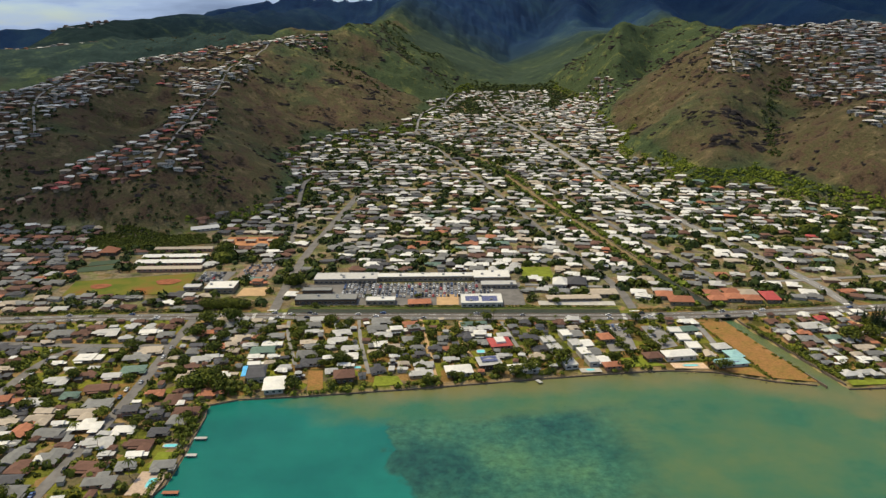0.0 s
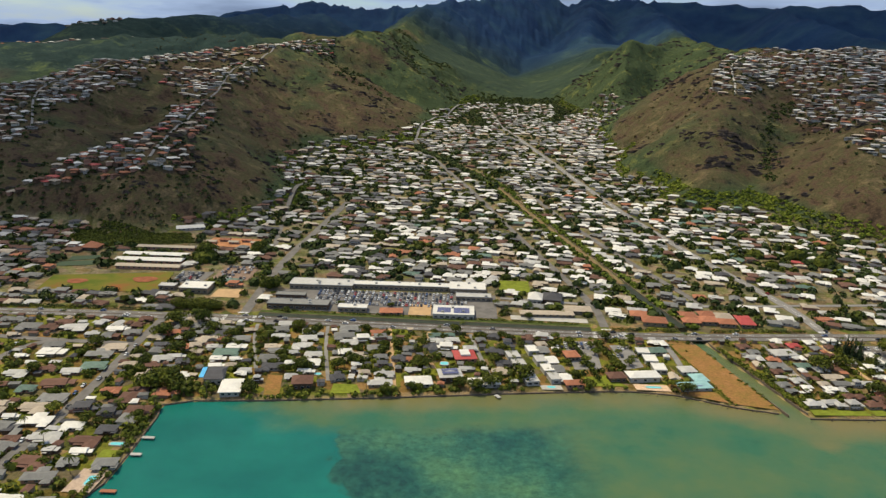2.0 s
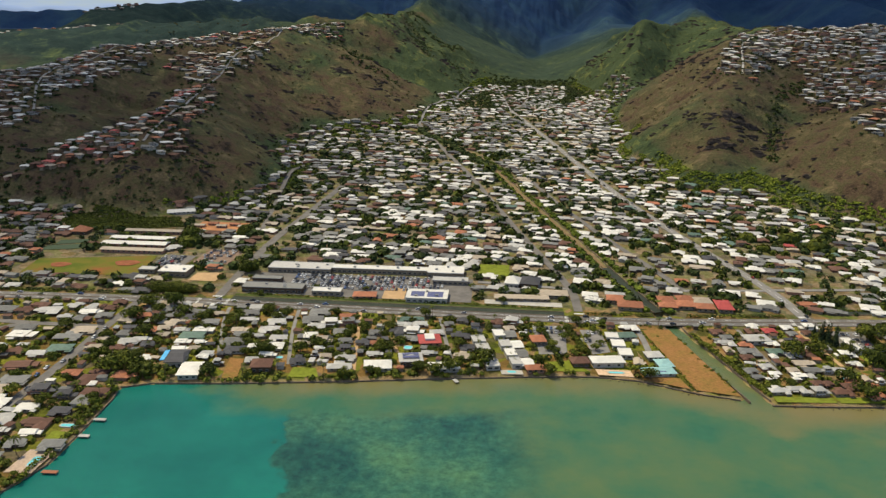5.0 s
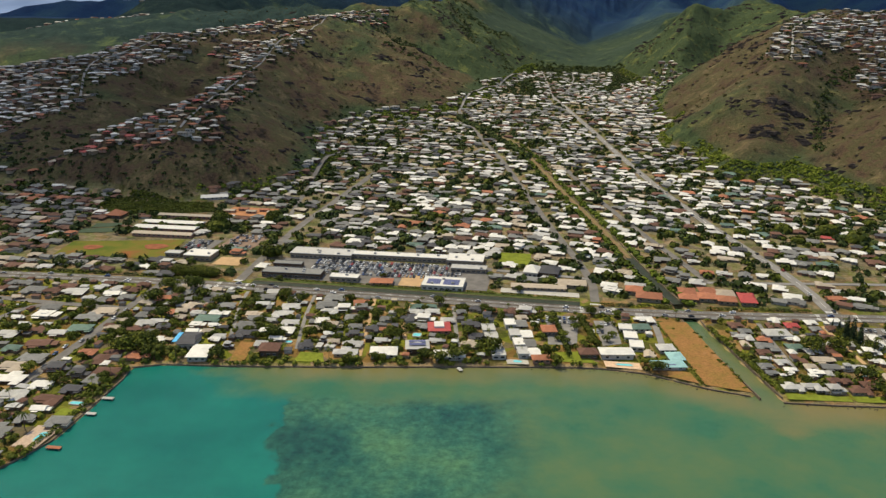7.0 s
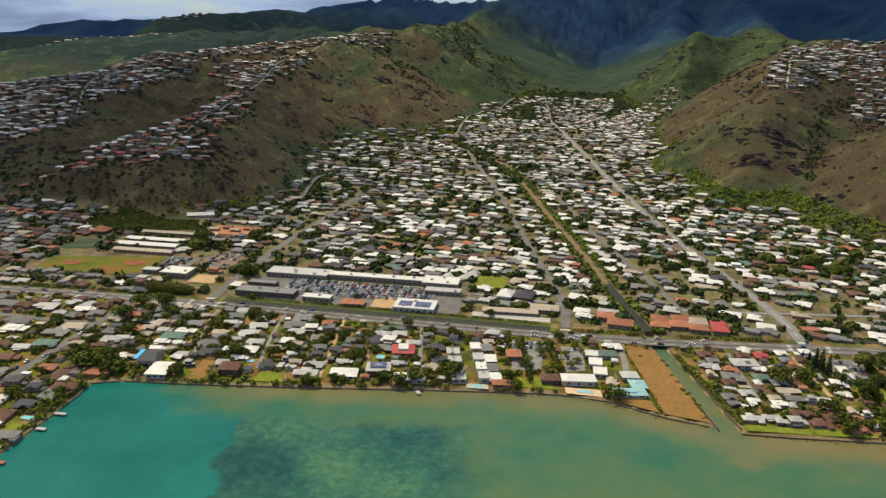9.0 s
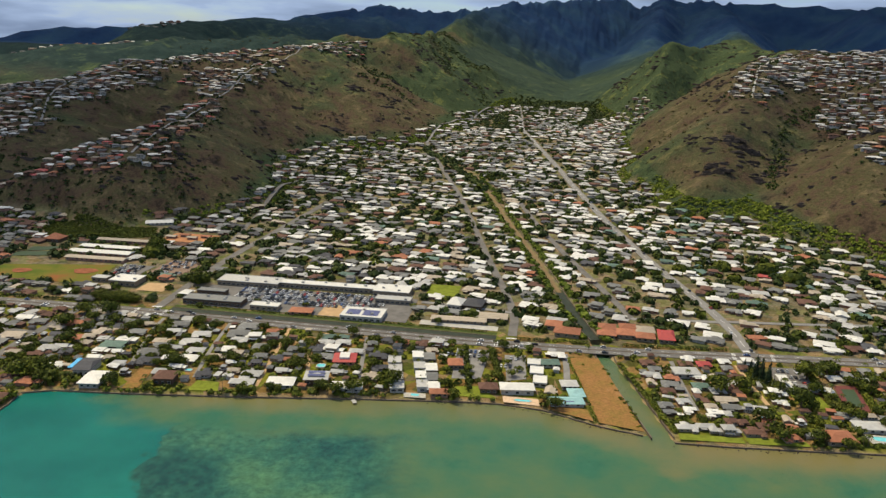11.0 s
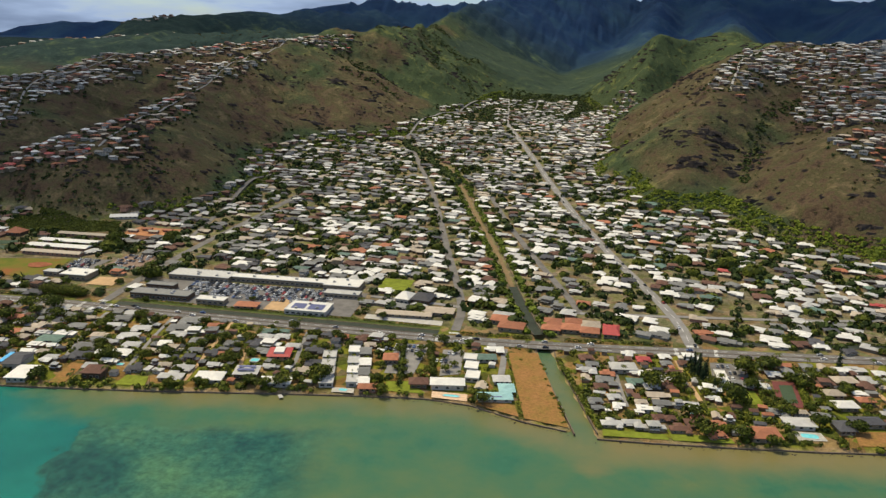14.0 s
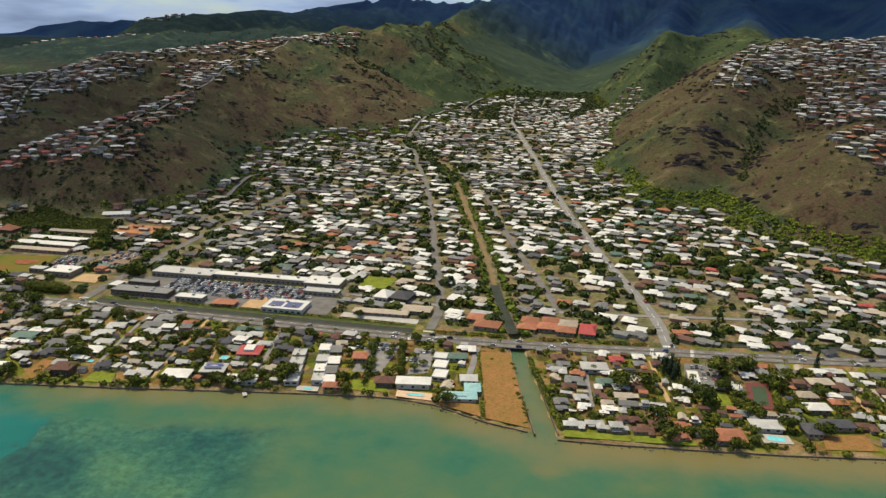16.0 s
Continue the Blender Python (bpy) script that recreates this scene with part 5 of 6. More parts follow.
EAST_MIX = ["white"] * 30 + ["light_grey"] * 22 + ["grey"] * 18 + ["tan"] * 10 + ["brown"] * 7 + ["charcoal"] * 6 + ["terracotta"] * 6 + ["green"] * 7 + ["red"]
near_homes, far_homes = [], []
HEAD_LINES = [[(a, b, 0) for a, b in pts] for pts in HEAD_STREETS]


def consider(x, y, turn, palette, size, limit):
    """One candidate plot; keeps it for a house if the ground is free and flat enough."""
    z, over, gap = (float(read_grid(g, x, y)) for g in (GRID_Z, GRID_OVER, GRID_GAP))
    if over > limit or gap < 9 or not clear_of(x, y, 4.0, 3.4):
        return
    if rng.random() < 0.10 + 0.45 * (vnoise(np.array(x / 38.0), np.array(y / 38.0), 77) > 0.62):
        return
    row = (x, y, z, turn, rng.choice(PLAN_MIX), rng.choice(palette), rng.choice(("cream", "white", "brown", "cream", "pink")), size)
    (near_homes if y < 608 and -330 < x < 460 else far_homes).append(row)


for row in range(22):
    y = 285 + row * 11.6
    x = -460
    while x < 520:
        x += rng.uniform(10.0, 14.0) + (4.5 if y < 405 else 0)
        if y < 532:
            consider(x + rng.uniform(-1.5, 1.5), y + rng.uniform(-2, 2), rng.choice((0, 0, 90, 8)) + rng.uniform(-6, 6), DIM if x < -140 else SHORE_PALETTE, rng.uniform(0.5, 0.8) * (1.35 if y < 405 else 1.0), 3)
for row in range(3):
    x = -640
    while x < -196:
        x += rng.uniform(11.5, 15.5)
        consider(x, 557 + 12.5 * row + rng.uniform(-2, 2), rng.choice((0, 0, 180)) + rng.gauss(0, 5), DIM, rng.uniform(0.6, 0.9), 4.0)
y = 562.0
for row in range(98):
    y += (12.0, 12.0, 16.0)[row % 3]
    x = -640 + (row % 3) * 5
    if y > 1890:
        break
    while x < 760:
        x += rng.uniform(12.0, 17.5) if x < 290 else rng.uniform(12.5, 18.5)
        lean = -14 * min(1, max(0, (x + 130) / 270))
        yy = y + rng.uniform(-1.8, 1.8) - (x - 100) * 0.04
        if yy > 1500 and min(along(np.array([x]), np.array([yy]), h)[0][0] for h in HEAD_LINES) > 24:
            continue
        if yy > 560:
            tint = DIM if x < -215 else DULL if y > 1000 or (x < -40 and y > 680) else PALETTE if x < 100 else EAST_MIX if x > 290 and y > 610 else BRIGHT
            consider(x + rng.uniform(-1.5, 1.5), yy, rng.choice((0, 0, 0, 180, 90)) + lean + rng.gauss(0, 5 if x < 290 else 12), tint, rng.uniform(0.66, 0.98) if x < 290 else rng.uniform(0.64, 0.98), 4.0 if y < 740 else 15.0 if x < 0 and y > 800 else 8.0)


def district(corners, palette, apart=10.8, size=(0.58, 0.95), thin=0.12):
    """Houses filling a hillside quarter, in terraces with gaps for the streets."""
    xs, ys = [c[0] for c in corners], [c[1] for c in corners]
    y, k = min(ys), 0
    while y < max(ys):
        y += apart * (0.9 if k % 2 else 1.35)
        k += 1
        x = min(xs)
        while x < max(xs):
            x += apart * rng.uniform(0.95, 1.35)
            px, py = x, y + rng.uniform(-4.5, 4.5) + 11 * math.sin(x / 33.0 + y / 60.0)
            if rng.random() < thin or not inside(np.array([px]), np.array([py]), corners)[0] or np.min(np.hypot(ROAD_XY[:, 0] - px, ROAD_XY[:, 1] - py) - ROAD_W) < 4.5:
                continue
            far_homes.append((px, py, spot(px, py) - 0.2, rng.gauss(0, 20) + rng.choice((0, 0, 90)), rng.choice(PLAN_MIX), rng.choice(palette), rng.choice(("cream", "white", "pink", "brown")), rng.uniform(*size)))


def crest_homes(pts, wide, y0, y1, apart, palette, lean=0.0, thin=0.2):
    """Houses crowded along a ridge's back, none nearer than apart."""
    taken = {}
    line = [(x, y, 0) for x, y, *_ in pts]
    xs, ys = [p[0] for p in pts], [p[1] for p in pts]
    for _ in range(9000):
        x, y = rng.uniform(min(xs) - wide, max(xs) + wide), rng.uniform(max(y0, min(ys) - wide), min(y1, max(ys) + wide))
        d, _v = along(np.array([x - lean]), np.array([y]), line)
        room = wide * (0.45 + 1.1 * vnoise(np.array(x / 55.0), np.array(y / 55.0), 5))
        if d[0] > room or rng.random() < thin or np.min(np.hypot(ROAD_XY[:, 0] - x, ROAD_XY[:, 1] - y) - ROAD_W) < 3.5:
            continue
        key = (int(x // apart), int(y // apart))
        if any(math.hypot(x - a, y - b) < apart for i in (-1, 0, 1) for j in (-1, 0, 1) for a, b in taken.get((key[0] + i, key[1] + j), ())):
            continue
        taken.setdefault(key, []).append((x, y))
        far_homes.append((x, y, spot(x, y) - 0.4, rng.uniform(-25, 25) + rng.choice((0, 90)), rng.choice(PLAN_MIX), rng.choice(palette), rng.choice(("cream", "white", "pink", "brown")), rng.uniform(0.62, 0.95)))


RED_MIX = RIDGE_PALETTE + ["terracotta"] * 22 + ["red"] * 12 + ["brown"] * 16
district([(-590, 905), (-516, 940), (-508, 1000), (-536, 1055), (-530, 1120), (-514, 1190), (-488, 1255), (-500, 1310), (-560, 1330), (-640, 1240), (-700, 1200), (-760, 1120), (-720, 1000)], RIDGE_PALETTE)
district([(-560, 1300), (-505, 1300), (-465, 1370), (-415, 1420), (-345, 1500), (-290, 1600), (-250, 1690), (-265, 1790), (-345, 1760), (-400, 1600), (-480, 1480)], RIDGE_PALETTE, thin=0.16)
district([(-395, 1225), (-338, 1200), (-330, 1290), (-322, 1400), (-350, 1470), (-392, 1400), (-450, 1350), (-470, 1262), (-430, 1262)], RIDGE_PALETTE, thin=0.2)
district([(-395, 1210), (-420, 1210), (-352, 1000), (-362, 925), (-395, 905), (-440, 925), (-425, 850), (-330, 828), (-272, 846), (-290, 905), (-300, 950), (-318, 1080), (-328, 1130)], RED_MIX, thin=0.1)
district([(410, 1222), (448, 1184), (476, 1215), (500, 1290), (535, 1300), (562, 1312), (552, 1236), (518, 1178), (520, 1112), (535, 1030), (600, 1040), (680, 1100), (760, 1200), (780, 1340), (700, 1430), (600, 1490), (540, 1500), (480, 1420), (447, 1342)], RIDGE_PALETTE + ["white"] * 8, thin=0.06)
district([(507, 985), (514, 945), (560, 900), (640, 930), (640, 1010), (540, 1012)], RIDGE_PALETTE + ["terracotta"] * 10)
district([(-475, 812), (-400, 812), (-385, 850), (-465, 852)], RED_MIX, thin=0.3)
crest_homes(RIDGES[3][0], 60, 960, 1230, 13.0, RIDGE_PALETTE)
crest_homes(RIDGES[9][0], 70, 1000, 1420, 13.0, RIDGE_PALETTE)
crest_homes(RIDGES[10][0], 70, 1250, 1470, 14.0, RIDGE_PALETTE)
crest_homes([(-1150, 1830), (-900, 1975), (-760, 2080)], 22, 1000, 2500, 16, RIDGE_PALETTE)
crest_homes([(-1090, 2280), (-980, 2290)], 22, 1000, 2500, 18, RIDGE_PALETTE)
crest_homes([(150, 1560), (230, 1500), (300, 1590), (300, 1660)], 46, 1000, 2500, 12, PALETTE)

near_homes.sort(key=lambda r: r[1])
for x, y, z, turn, kind, roof, wall, size in near_homes[:165]:
    house(x, y, turn, kind, roof, wall, size, group="houses of the bayside suburb", z=z)
far_homes += near_homes[165:]


def pile(name, rows, label, category):
    """Many far houses in one mesh, each with its own walls and roof."""
    mats = [*WALLS.values(), *ROOFS.values(), GLASS]
    w_at, r_at = {k: i for i, k in enumerate(WALLS)}, {k: i + len(WALLS) for i, k in enumerate(ROOFS)}
    vs, fs, mi = [], [], []
    for x, y, z, turn, kind, roof, wall, size in rows:
        c, s = math.cos(radians(turn)), math.sin(radians(turn))
        walls, top, wins = SHAPES[kind]
        panes = [box(wx - 0.85, wy - 0.03, 0.95, wx + 0.85, wy + 0.05, 2.15) for wx, wy in wins]
        for (v, f), m in [(walls, w_at[wall]), (top, r_at[roof])] + [(p, len(mats) - 1) for p in panes]:
            k = len(vs)
            vs += [(x + size * (a * c - b * s), y + size * (a * s + b * c), z + 0.76 * (h if h > -1 else -2.9)) for a, b, h in v]
            fs += [tuple(i + k for i in q) for q in f]
            mi += [m] * len(f)
    ob = new(name, mesh_of(name, vs, fs, mats, mi))
    return tagged(ob, label, category, kind="stuff")


valley = [r for r in far_homes if r[2] - floor_at(r[1]) < 8]
ridge = [r for r in far_homes if r[2] - floor_at(r[1]) >= 8]
pile("valley_houses", valley, "hundreds of low houses with white and grey roofs filling the valley", "houses")
pile("ridge_houses", ridge, "dense pale and red-roofed houses along the ridges", "houses")

# ---- trees ----
trng = random.Random(11)


def scatter(n, x0, x1, y0, y1, test):
    out = []
    for _ in range(n * 40):
        if len(out) >= n:
            break
        x, y = trng.uniform(x0, x1), trng.uniform(y0, y1)
        if test(x, y):
            out.append((x, y))
    return out


# sheds and carports squeezed between the bayside houses
outbuildings = []


def shed(x, y, turn, w, d, tall, rise, roof, wall):
    e = new("shed")
    shared("wall", mesh_of("wall", *box(-w / 2, -d / 2, -1.0, w / 2, d / 2, tall), WALLS[wall]), e)
    shared("roof", mesh_of("roof", *(hip(w, d, tall, rise, 0.4, ridge=w * 0.3) if rise > 0.4 else box(-w / 2 - 0.4, -d / 2 - 0.4, tall, w / 2 + 0.4, d / 2 + 0.4, tall + 0.15)), ROOFS[roof]), e)
    e.matrix_basis = pose(x, y, spot(x, y), 0, 0, turn)
    return tagged(e, f"small {'pitched' if rise > 0.4 else 'flat-roofed'} outbuilding with a {ROOF_WORD[roof]} roof", "shed", "outbuildings of the bayside suburb")


taken = np.array([(r[0], r[1]) for r in near_homes])
for _ in range(6000):
    if len(outbuildings) > 190:
        break
    x, y = rng.uniform(-300, 440), rng.uniform(295, 530)
    if float(read_grid(GRID_GAP, x, y)) < 7 or np.min(np.hypot(taken[:, 0] - x, taken[:, 1] - y)) < 6.4 or not clear_of(x, y, 2.2, 2.6):
        continue
    taken = np.vstack([taken, (x, y)])
    outbuildings.append((x, y))
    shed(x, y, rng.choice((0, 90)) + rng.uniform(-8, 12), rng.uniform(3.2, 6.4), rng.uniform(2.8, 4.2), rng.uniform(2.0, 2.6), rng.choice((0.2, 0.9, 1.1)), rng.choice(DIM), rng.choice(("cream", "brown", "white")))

HOMES_XY = np.array([(r[0], r[1]) for r in near_homes + far_homes] + outbuildings)


def free(x, y, room=5.0):
    return np.min(np.hypot(HOMES_XY[:, 0] - x, HOMES_XY[:, 1] - y)) > room and clear_of(x, y, 1.5, 0.5)


def shore_ok(x, y):
    return float(read_grid(GRID_GAP, x, y)) > 4 and free(x, y)


kinds = [("broad", k) for k in range(4)] + [("bright", k) for k in range(2)] * 3 + [("palm", k) for k in range(3)] * 2 + [("shrub", k) for k in range(3)]
for x, y in scatter(250, -320, 450, 290, 532, shore_ok):
    key = trng.choice(kinds)
    plant(key, x, y, trng.uniform(0.45, 0.85), trng.uniform(0, 360))


for x, y in scatter(48, -310, -138, 292, 485, shore_ok):
    plant(trng.choice([("broad", 0), ("broad", 2), ("broad", 3), ("bright", 1), ("palm", 1), ("shrub", 0)]), x, y, trng.uniform(0.55, 1.0), trng.uniform(0, 360))


for x, y in scatter(48, -135, 110, 440, 530, lambda x, y: free(x, y, 4.3)):
    plant(("broad", trng.randrange(4)), x, y, trng.uniform(0.45, 0.8), trng.uniform(0, 360))
for x, y in scatter(40, 335, 450, 440, 535, shore_ok):
    plant(trng.choice([("broad", 1), ("bright", 0), ("bright", 1), ("bright", 0), ("palm", 0), ("palm", 1), ("palm", 2)]), x, y, trng.uniform(0.6, 1.0), trng.uniform(0, 360))


def edge_ok(x, y):
    return 2.5 < float(read_grid(GRID_GAP, x, y)) < 10 and free(x, y, 5)


for x, y in scatter(58, -140, 430, 290, 470, edge_ok):
    plant(trng.choice([("broad", 1), ("bright", 0), ("palm", 0), ("palm", 1), ("palm", 2), ("shrub", 1), ("shrub", 2), ("shrub", 0)]), x, y, trng.uniform(0.6, 0.95), trng.uniform(0, 360))
for x, y, s in ((-132, 414, 1.2), (-141, 424, 1.3), (-150, 470, 1.1), (-170, 498, 1.2), (-88, 419, 1.1), (-66, 452, 1.0), (53, 437, 1.1), (72, 449, 1.5), (292, 427, 1.4), (325, 421, 0.8), (288, 444, 1.2), (374, 445, 0.9), (-152, 492, 1.1), (-140, 510, 1.2), (-124, 502, 1.0), (-124, 611, 1.6), (-201, 690, 1.7), (-158, 717, 1.3), (315, 470, 1.3), (340, 463, 1.2), (270, 480, 1.3), (284, 487, 1.4), (330, 512, 1.4), (345, 520, 1.3), (360, 500, 1.3), (172, 438, 1.0), (112, 440, 0.9)):
    plant(("broad", int(x) % 4), x, y, s, x * 37)
for x, y in ((117, 481), (114, 475), (120, 473), (111, 502), (124, 508), (109, 512), (125, 494), (145, 478), (149, 487), (141, 497), (147, 508), (130, 470), (133, 478), (-98, 558), (-60, 576), (-20, 576), (70, 570), (86, 561), (92, 576), (113, 572), (62, 590), (-118, 596)):
    plant(("bright", int(x) % 2) if y % 3 else ("broad", int(x) % 4), x, y, 0.5 + 0.04 * (x % 7), x * 41)
for x, y, s in ((-226, 566, 0.7), (-203, 561, 0.8), (-252, 566, 0.7), (-284, 566, 0.8), (-169, 522, 1.2), (-153, 527, 1.3), (-160, 512, 1.1), (-136, 424, 1.6), (-146, 416, 1.4), (-128, 420, 1.2), (306, 488, 0.9), (320, 468, 0.8), (348, 528, 1.1), (304, 430, 0.8), (311, 425, 0.9)):
    plant(("broad", int(x) % 4), x, y, s, x * 53)
for k in range(13):
    plant(("pine", k % 2), 294.5 + 0.85 * k + (k % 2) * 2.2, 522 - 3.5 * k, 0.42 + 0.05 * (k % 4), 47 * k, "dark clipped conifer in a long row")
for x, y, s in ((297, 504, 1.0), (299, 498, 1.05), (301, 492, 0.95), (304, 500, 0.9), (392, 533, 0.8), (301, 506, 0.9)):
    plant(("pine", int(y) % 2), x, y, s, x * 13)


def far_clumps(name, places, mat, label, seed, leaf=(0.9, 2.6), count=26, high=0.75):
    """Distant crowns as loose clumps of leaves in one mesh."""
    r = np.random.default_rng(seed)
    vs, fs = [], []
    P = np.array(places)
    Z = read_grid(GRID_Z, P[:, 0], P[:, 1])
    for (x, y, size), z in zip(places, Z):
        n = count
        d = r.normal(size=(n, 3))
        d /= np.linalg.norm(d, axis=1)[:, None]
        d[:, 2] = np.abs(d[:, 2])
        p = np.array([x, y, z + size * 0.25]) + d * (size * (0.55 + 0.5 * r.random((n, 1)))) * np.array([1, 1, high])
        u = r.normal(size=(n, 3))
        u -= d * (u * d).sum(1)[:, None] * 0.7
        u /= np.linalg.norm(u, axis=1)[:, None]
        w = np.cross(d, u)
        s = size * (0.28 + 0.22 * r.random((n, 1)))
        quad = np.stack([p + u * s, p + w * s * 0.9, p - u * s, p - w * s * 0.9], 1).reshape(-1, 3)
        k = len(vs)
        vs += quad.tolist()
        fs += [(k + 4 * i, k + 4 * i + 1, k + 4 * i + 2, k + 4 * i + 3) for i in range(n)]
    return tagged(new(name, mesh_of(name, vs, fs, mat)), label, "trees", kind="stuff")


def in_valley(x, y):
    return read_grid(GRID_OVER, x, y) < 6 and y > 556 and free(x, y, 5.6)


spots = [(x, y, trng.uniform(1.0, 2.6) * (1.35 if y < 480 else 1.0)) for x, y in scatter(2200, -420, 480, 285, 532, lambda x, y: float(read_grid(GRID_GAP, x, y)) > 3 and free(x, y, 3.9))]
for x, y in ((189, 506), (208.5, 470), (210.5, 461), (212, 455), (214, 447), (215.5, 440), (217, 433), (207, 479), (218, 425), (203, 500), (205, 493), (216.5, 436), (211, 458)):
    plant(("shrub", int(x + y) % 3), x, y, 0.42 + 0.02 * (x % 9), x * 29)
far_clumps("garden_bushes", spots[::2], LEAF["bright"], "bright green bushes between the bayside houses", 12, count=22)
far_clumps("garden_hedges", spots[1::2], LEAF["broad"], "dark green bushes between the bayside houses", 13, count=22)
spots = [(x, y, trng.uniform(0.9, 2.4)) for x, y in scatter(190, -140, 440, 280, 445, lambda x, y: 0.3 < float(read_grid(GRID_GAP, x, y)) < 4.5 and clear_of(x, y, 0.5, -0.5) and vnoise(np.array(x / 15.0), np.array(y / 15.0), 3) > 0.42)]
far_clumps("shore_bushes", spots, LEAF["bright"], "green bushes overhanging the sea wall", 22, count=26)
spots = [(x, y, trng.uniform(2.0, 5.6) * (1 + 0.35 * (trng.random() < 0.08))) for x, y in scatter(2900, -520, 620, 560, 1250, in_valley)]
spots += [(x, y, trng.uniform(2.0, 4.6)) for x, y in scatter(1500, -260, 420, 1250, 2000, in_valley)]
far_clumps("valley_trees", spots[::3], LEAF["broad"], "green garden trees between the valley houses", 3)
far_clumps("shade_trees", spots[1::3] + spots[2::3], LEAF["thicket"], "dark green garden trees between the valley houses", 31)
spots = [(x, y, trng.uniform(2.0, 4.4)) for x, y in scatter(1500, -60, 330, 1480, 1960, lambda x, y: read_grid(GRID_OVER, x, y) < 10 and free(x, y, 6.5))]
far_clumps("valley_head_woods", spots, LEAF["thicket"], "dark green woods filling the head of the valley", 41, count=20)
bank_line = [(x + side * trng.uniform(5.5, 9.5), y + trng.uniform(-3, 3), trng.uniform(2.2, 4.2)) for x, y in resample(STREAM, 4.6) for side in (-1, 1) if trng.random() < 0.8]
far_clumps("stream_trees", bank_line, LEAF["far"], "green trees lining the stream", 4, count=34)


def scrubby(x, y):
    return read_grid(GRID_OVER, x, y) > 5 and np.min(np.hypot(HOMES_XY[:, 0] - x, HOMES_XY[:, 1] - y)) > 9


spots = [(x, y, trng.uniform(0.7, 2.4) * (1.7 if trng.random() < 0.12 else 1)) for x, y in scatter(4200, -760, 760, 740, 2100, scrubby)]
far_clumps("hill_scrub", spots, LEAF["scrub"], "dry scrub dotted over the hillsides", 5, count=11)


def foot(x, y):
    return 1.5 < read_grid(GRID_OVER, x, y) < 12 + 8 * (x > 300) and free(x, y, 7)


spots = [(x, y, trng.uniform(1.1, 2.6) * (1 + 0.8 * trng.random() ** 3)) for x, y in scatter(4000, -330, 560, 740, 1950, foot)]
far_clumps("foothill_trees", spots[::3], LEAF["far"], "green trees along the foot of the hills", 6, count=24, high=0.42)
far_clumps("foothill_woods", spots[1::3] + spots[2::3], LEAF["far"], "thick green trees along the foot of the hills", 16, count=24, high=0.42)


def ridge_garden(x, y):
    d = np.min(np.hypot(HOMES_XY[:, 0] - x, HOMES_XY[:, 1] - y))
    return read_grid(GRID_OVER, x, y) > 12 and 5.2 < d < 16


spots = [(x, y, trng.uniform(1.4, 3.6)) for x, y in scatter(2800, -800, 900, 830, 1780, ridge_garden)]
far_clumps("ridge_trees", spots, LEAF["thicket"], "garden trees between the ridge houses", 7, count=16)
spots = [(x, y, trng.uniform(1.0, 2.1)) for x, y in scatter(2600, -372, -230, 714, 785, lambda x, y: bool(inside(np.array([x]), np.array([y]), THICKET)[0]) and not (-268 < x < -236 and 780 < y < 800) and not (-280 < x < -218 and 708 < y < 724))]
far_clumps("kiawe_wood", spots, LEAF["broad"], "low olive thicket at the foot of the hill above the school", 8, count=18, high=0.5)


def toe(x, y):
    return read_grid(GRID_OVER, x, y) > 4 and np.min(np.hypot(HOMES_XY[:, 0] - x, HOMES_XY[:, 1] - y)) > 8


spots = [(x, y, trng.uniform(1.2, 3.6)) for x, y in scatter(420, -640, -240, 740, 905, toe)]
far_clumps("dark_scrub", spots, LEAF["thicket"], "dark scrub trees over the foot of the western ridge", 18, count=16, high=0.6)
spots = [(x + trng.gauss(0, 6), y + trng.gauss(0, 5), trng.uniform(0.9, 3.4)) for x, y in resample([(425, 985), (433, 1029), (452, 1085), (468, 1130), (500, 1190), (545, 1255)], 2.0)]
far_clumps("gully_trees", spots, LEAF["thicket"], "dark green trees in the gully between two spurs", 19, count=22)
belt = [(x + trng.uniform(-5, 5), y + trng.uniform(-5, 5), trng.uniform(3.0, 5.5)) for x, y in resample(GREEN_BELT, 4.0)]
far_clumps("belt_trees", belt, LEAF["thicket"], "dark green belt of trees between the houses", 23, count=60, high=0.7)
great = [(x + q * 0.32 * math.cos(a), y + q * 0.32 * math.sin(a), q * 0.72) for x, y, q in GREAT_TREES for a in (0.4, 2.0, 3.6, 5.2)]
far_clumps("spreading_trees", great, LEAF["broad"], "large dark spreading trees among the valley houses", 20, count=130, high=0.85)


def crag(x, y):
    return read_grid(GRID_OVER, x, y) > 18 and vnoise(np.array(x / 34.0), np.array(y / 20.0), 91) > 0.72 and np.min(np.hypot(HOMES_XY[:, 0] - x, HOMES_XY[:, 1] - y)) > 10


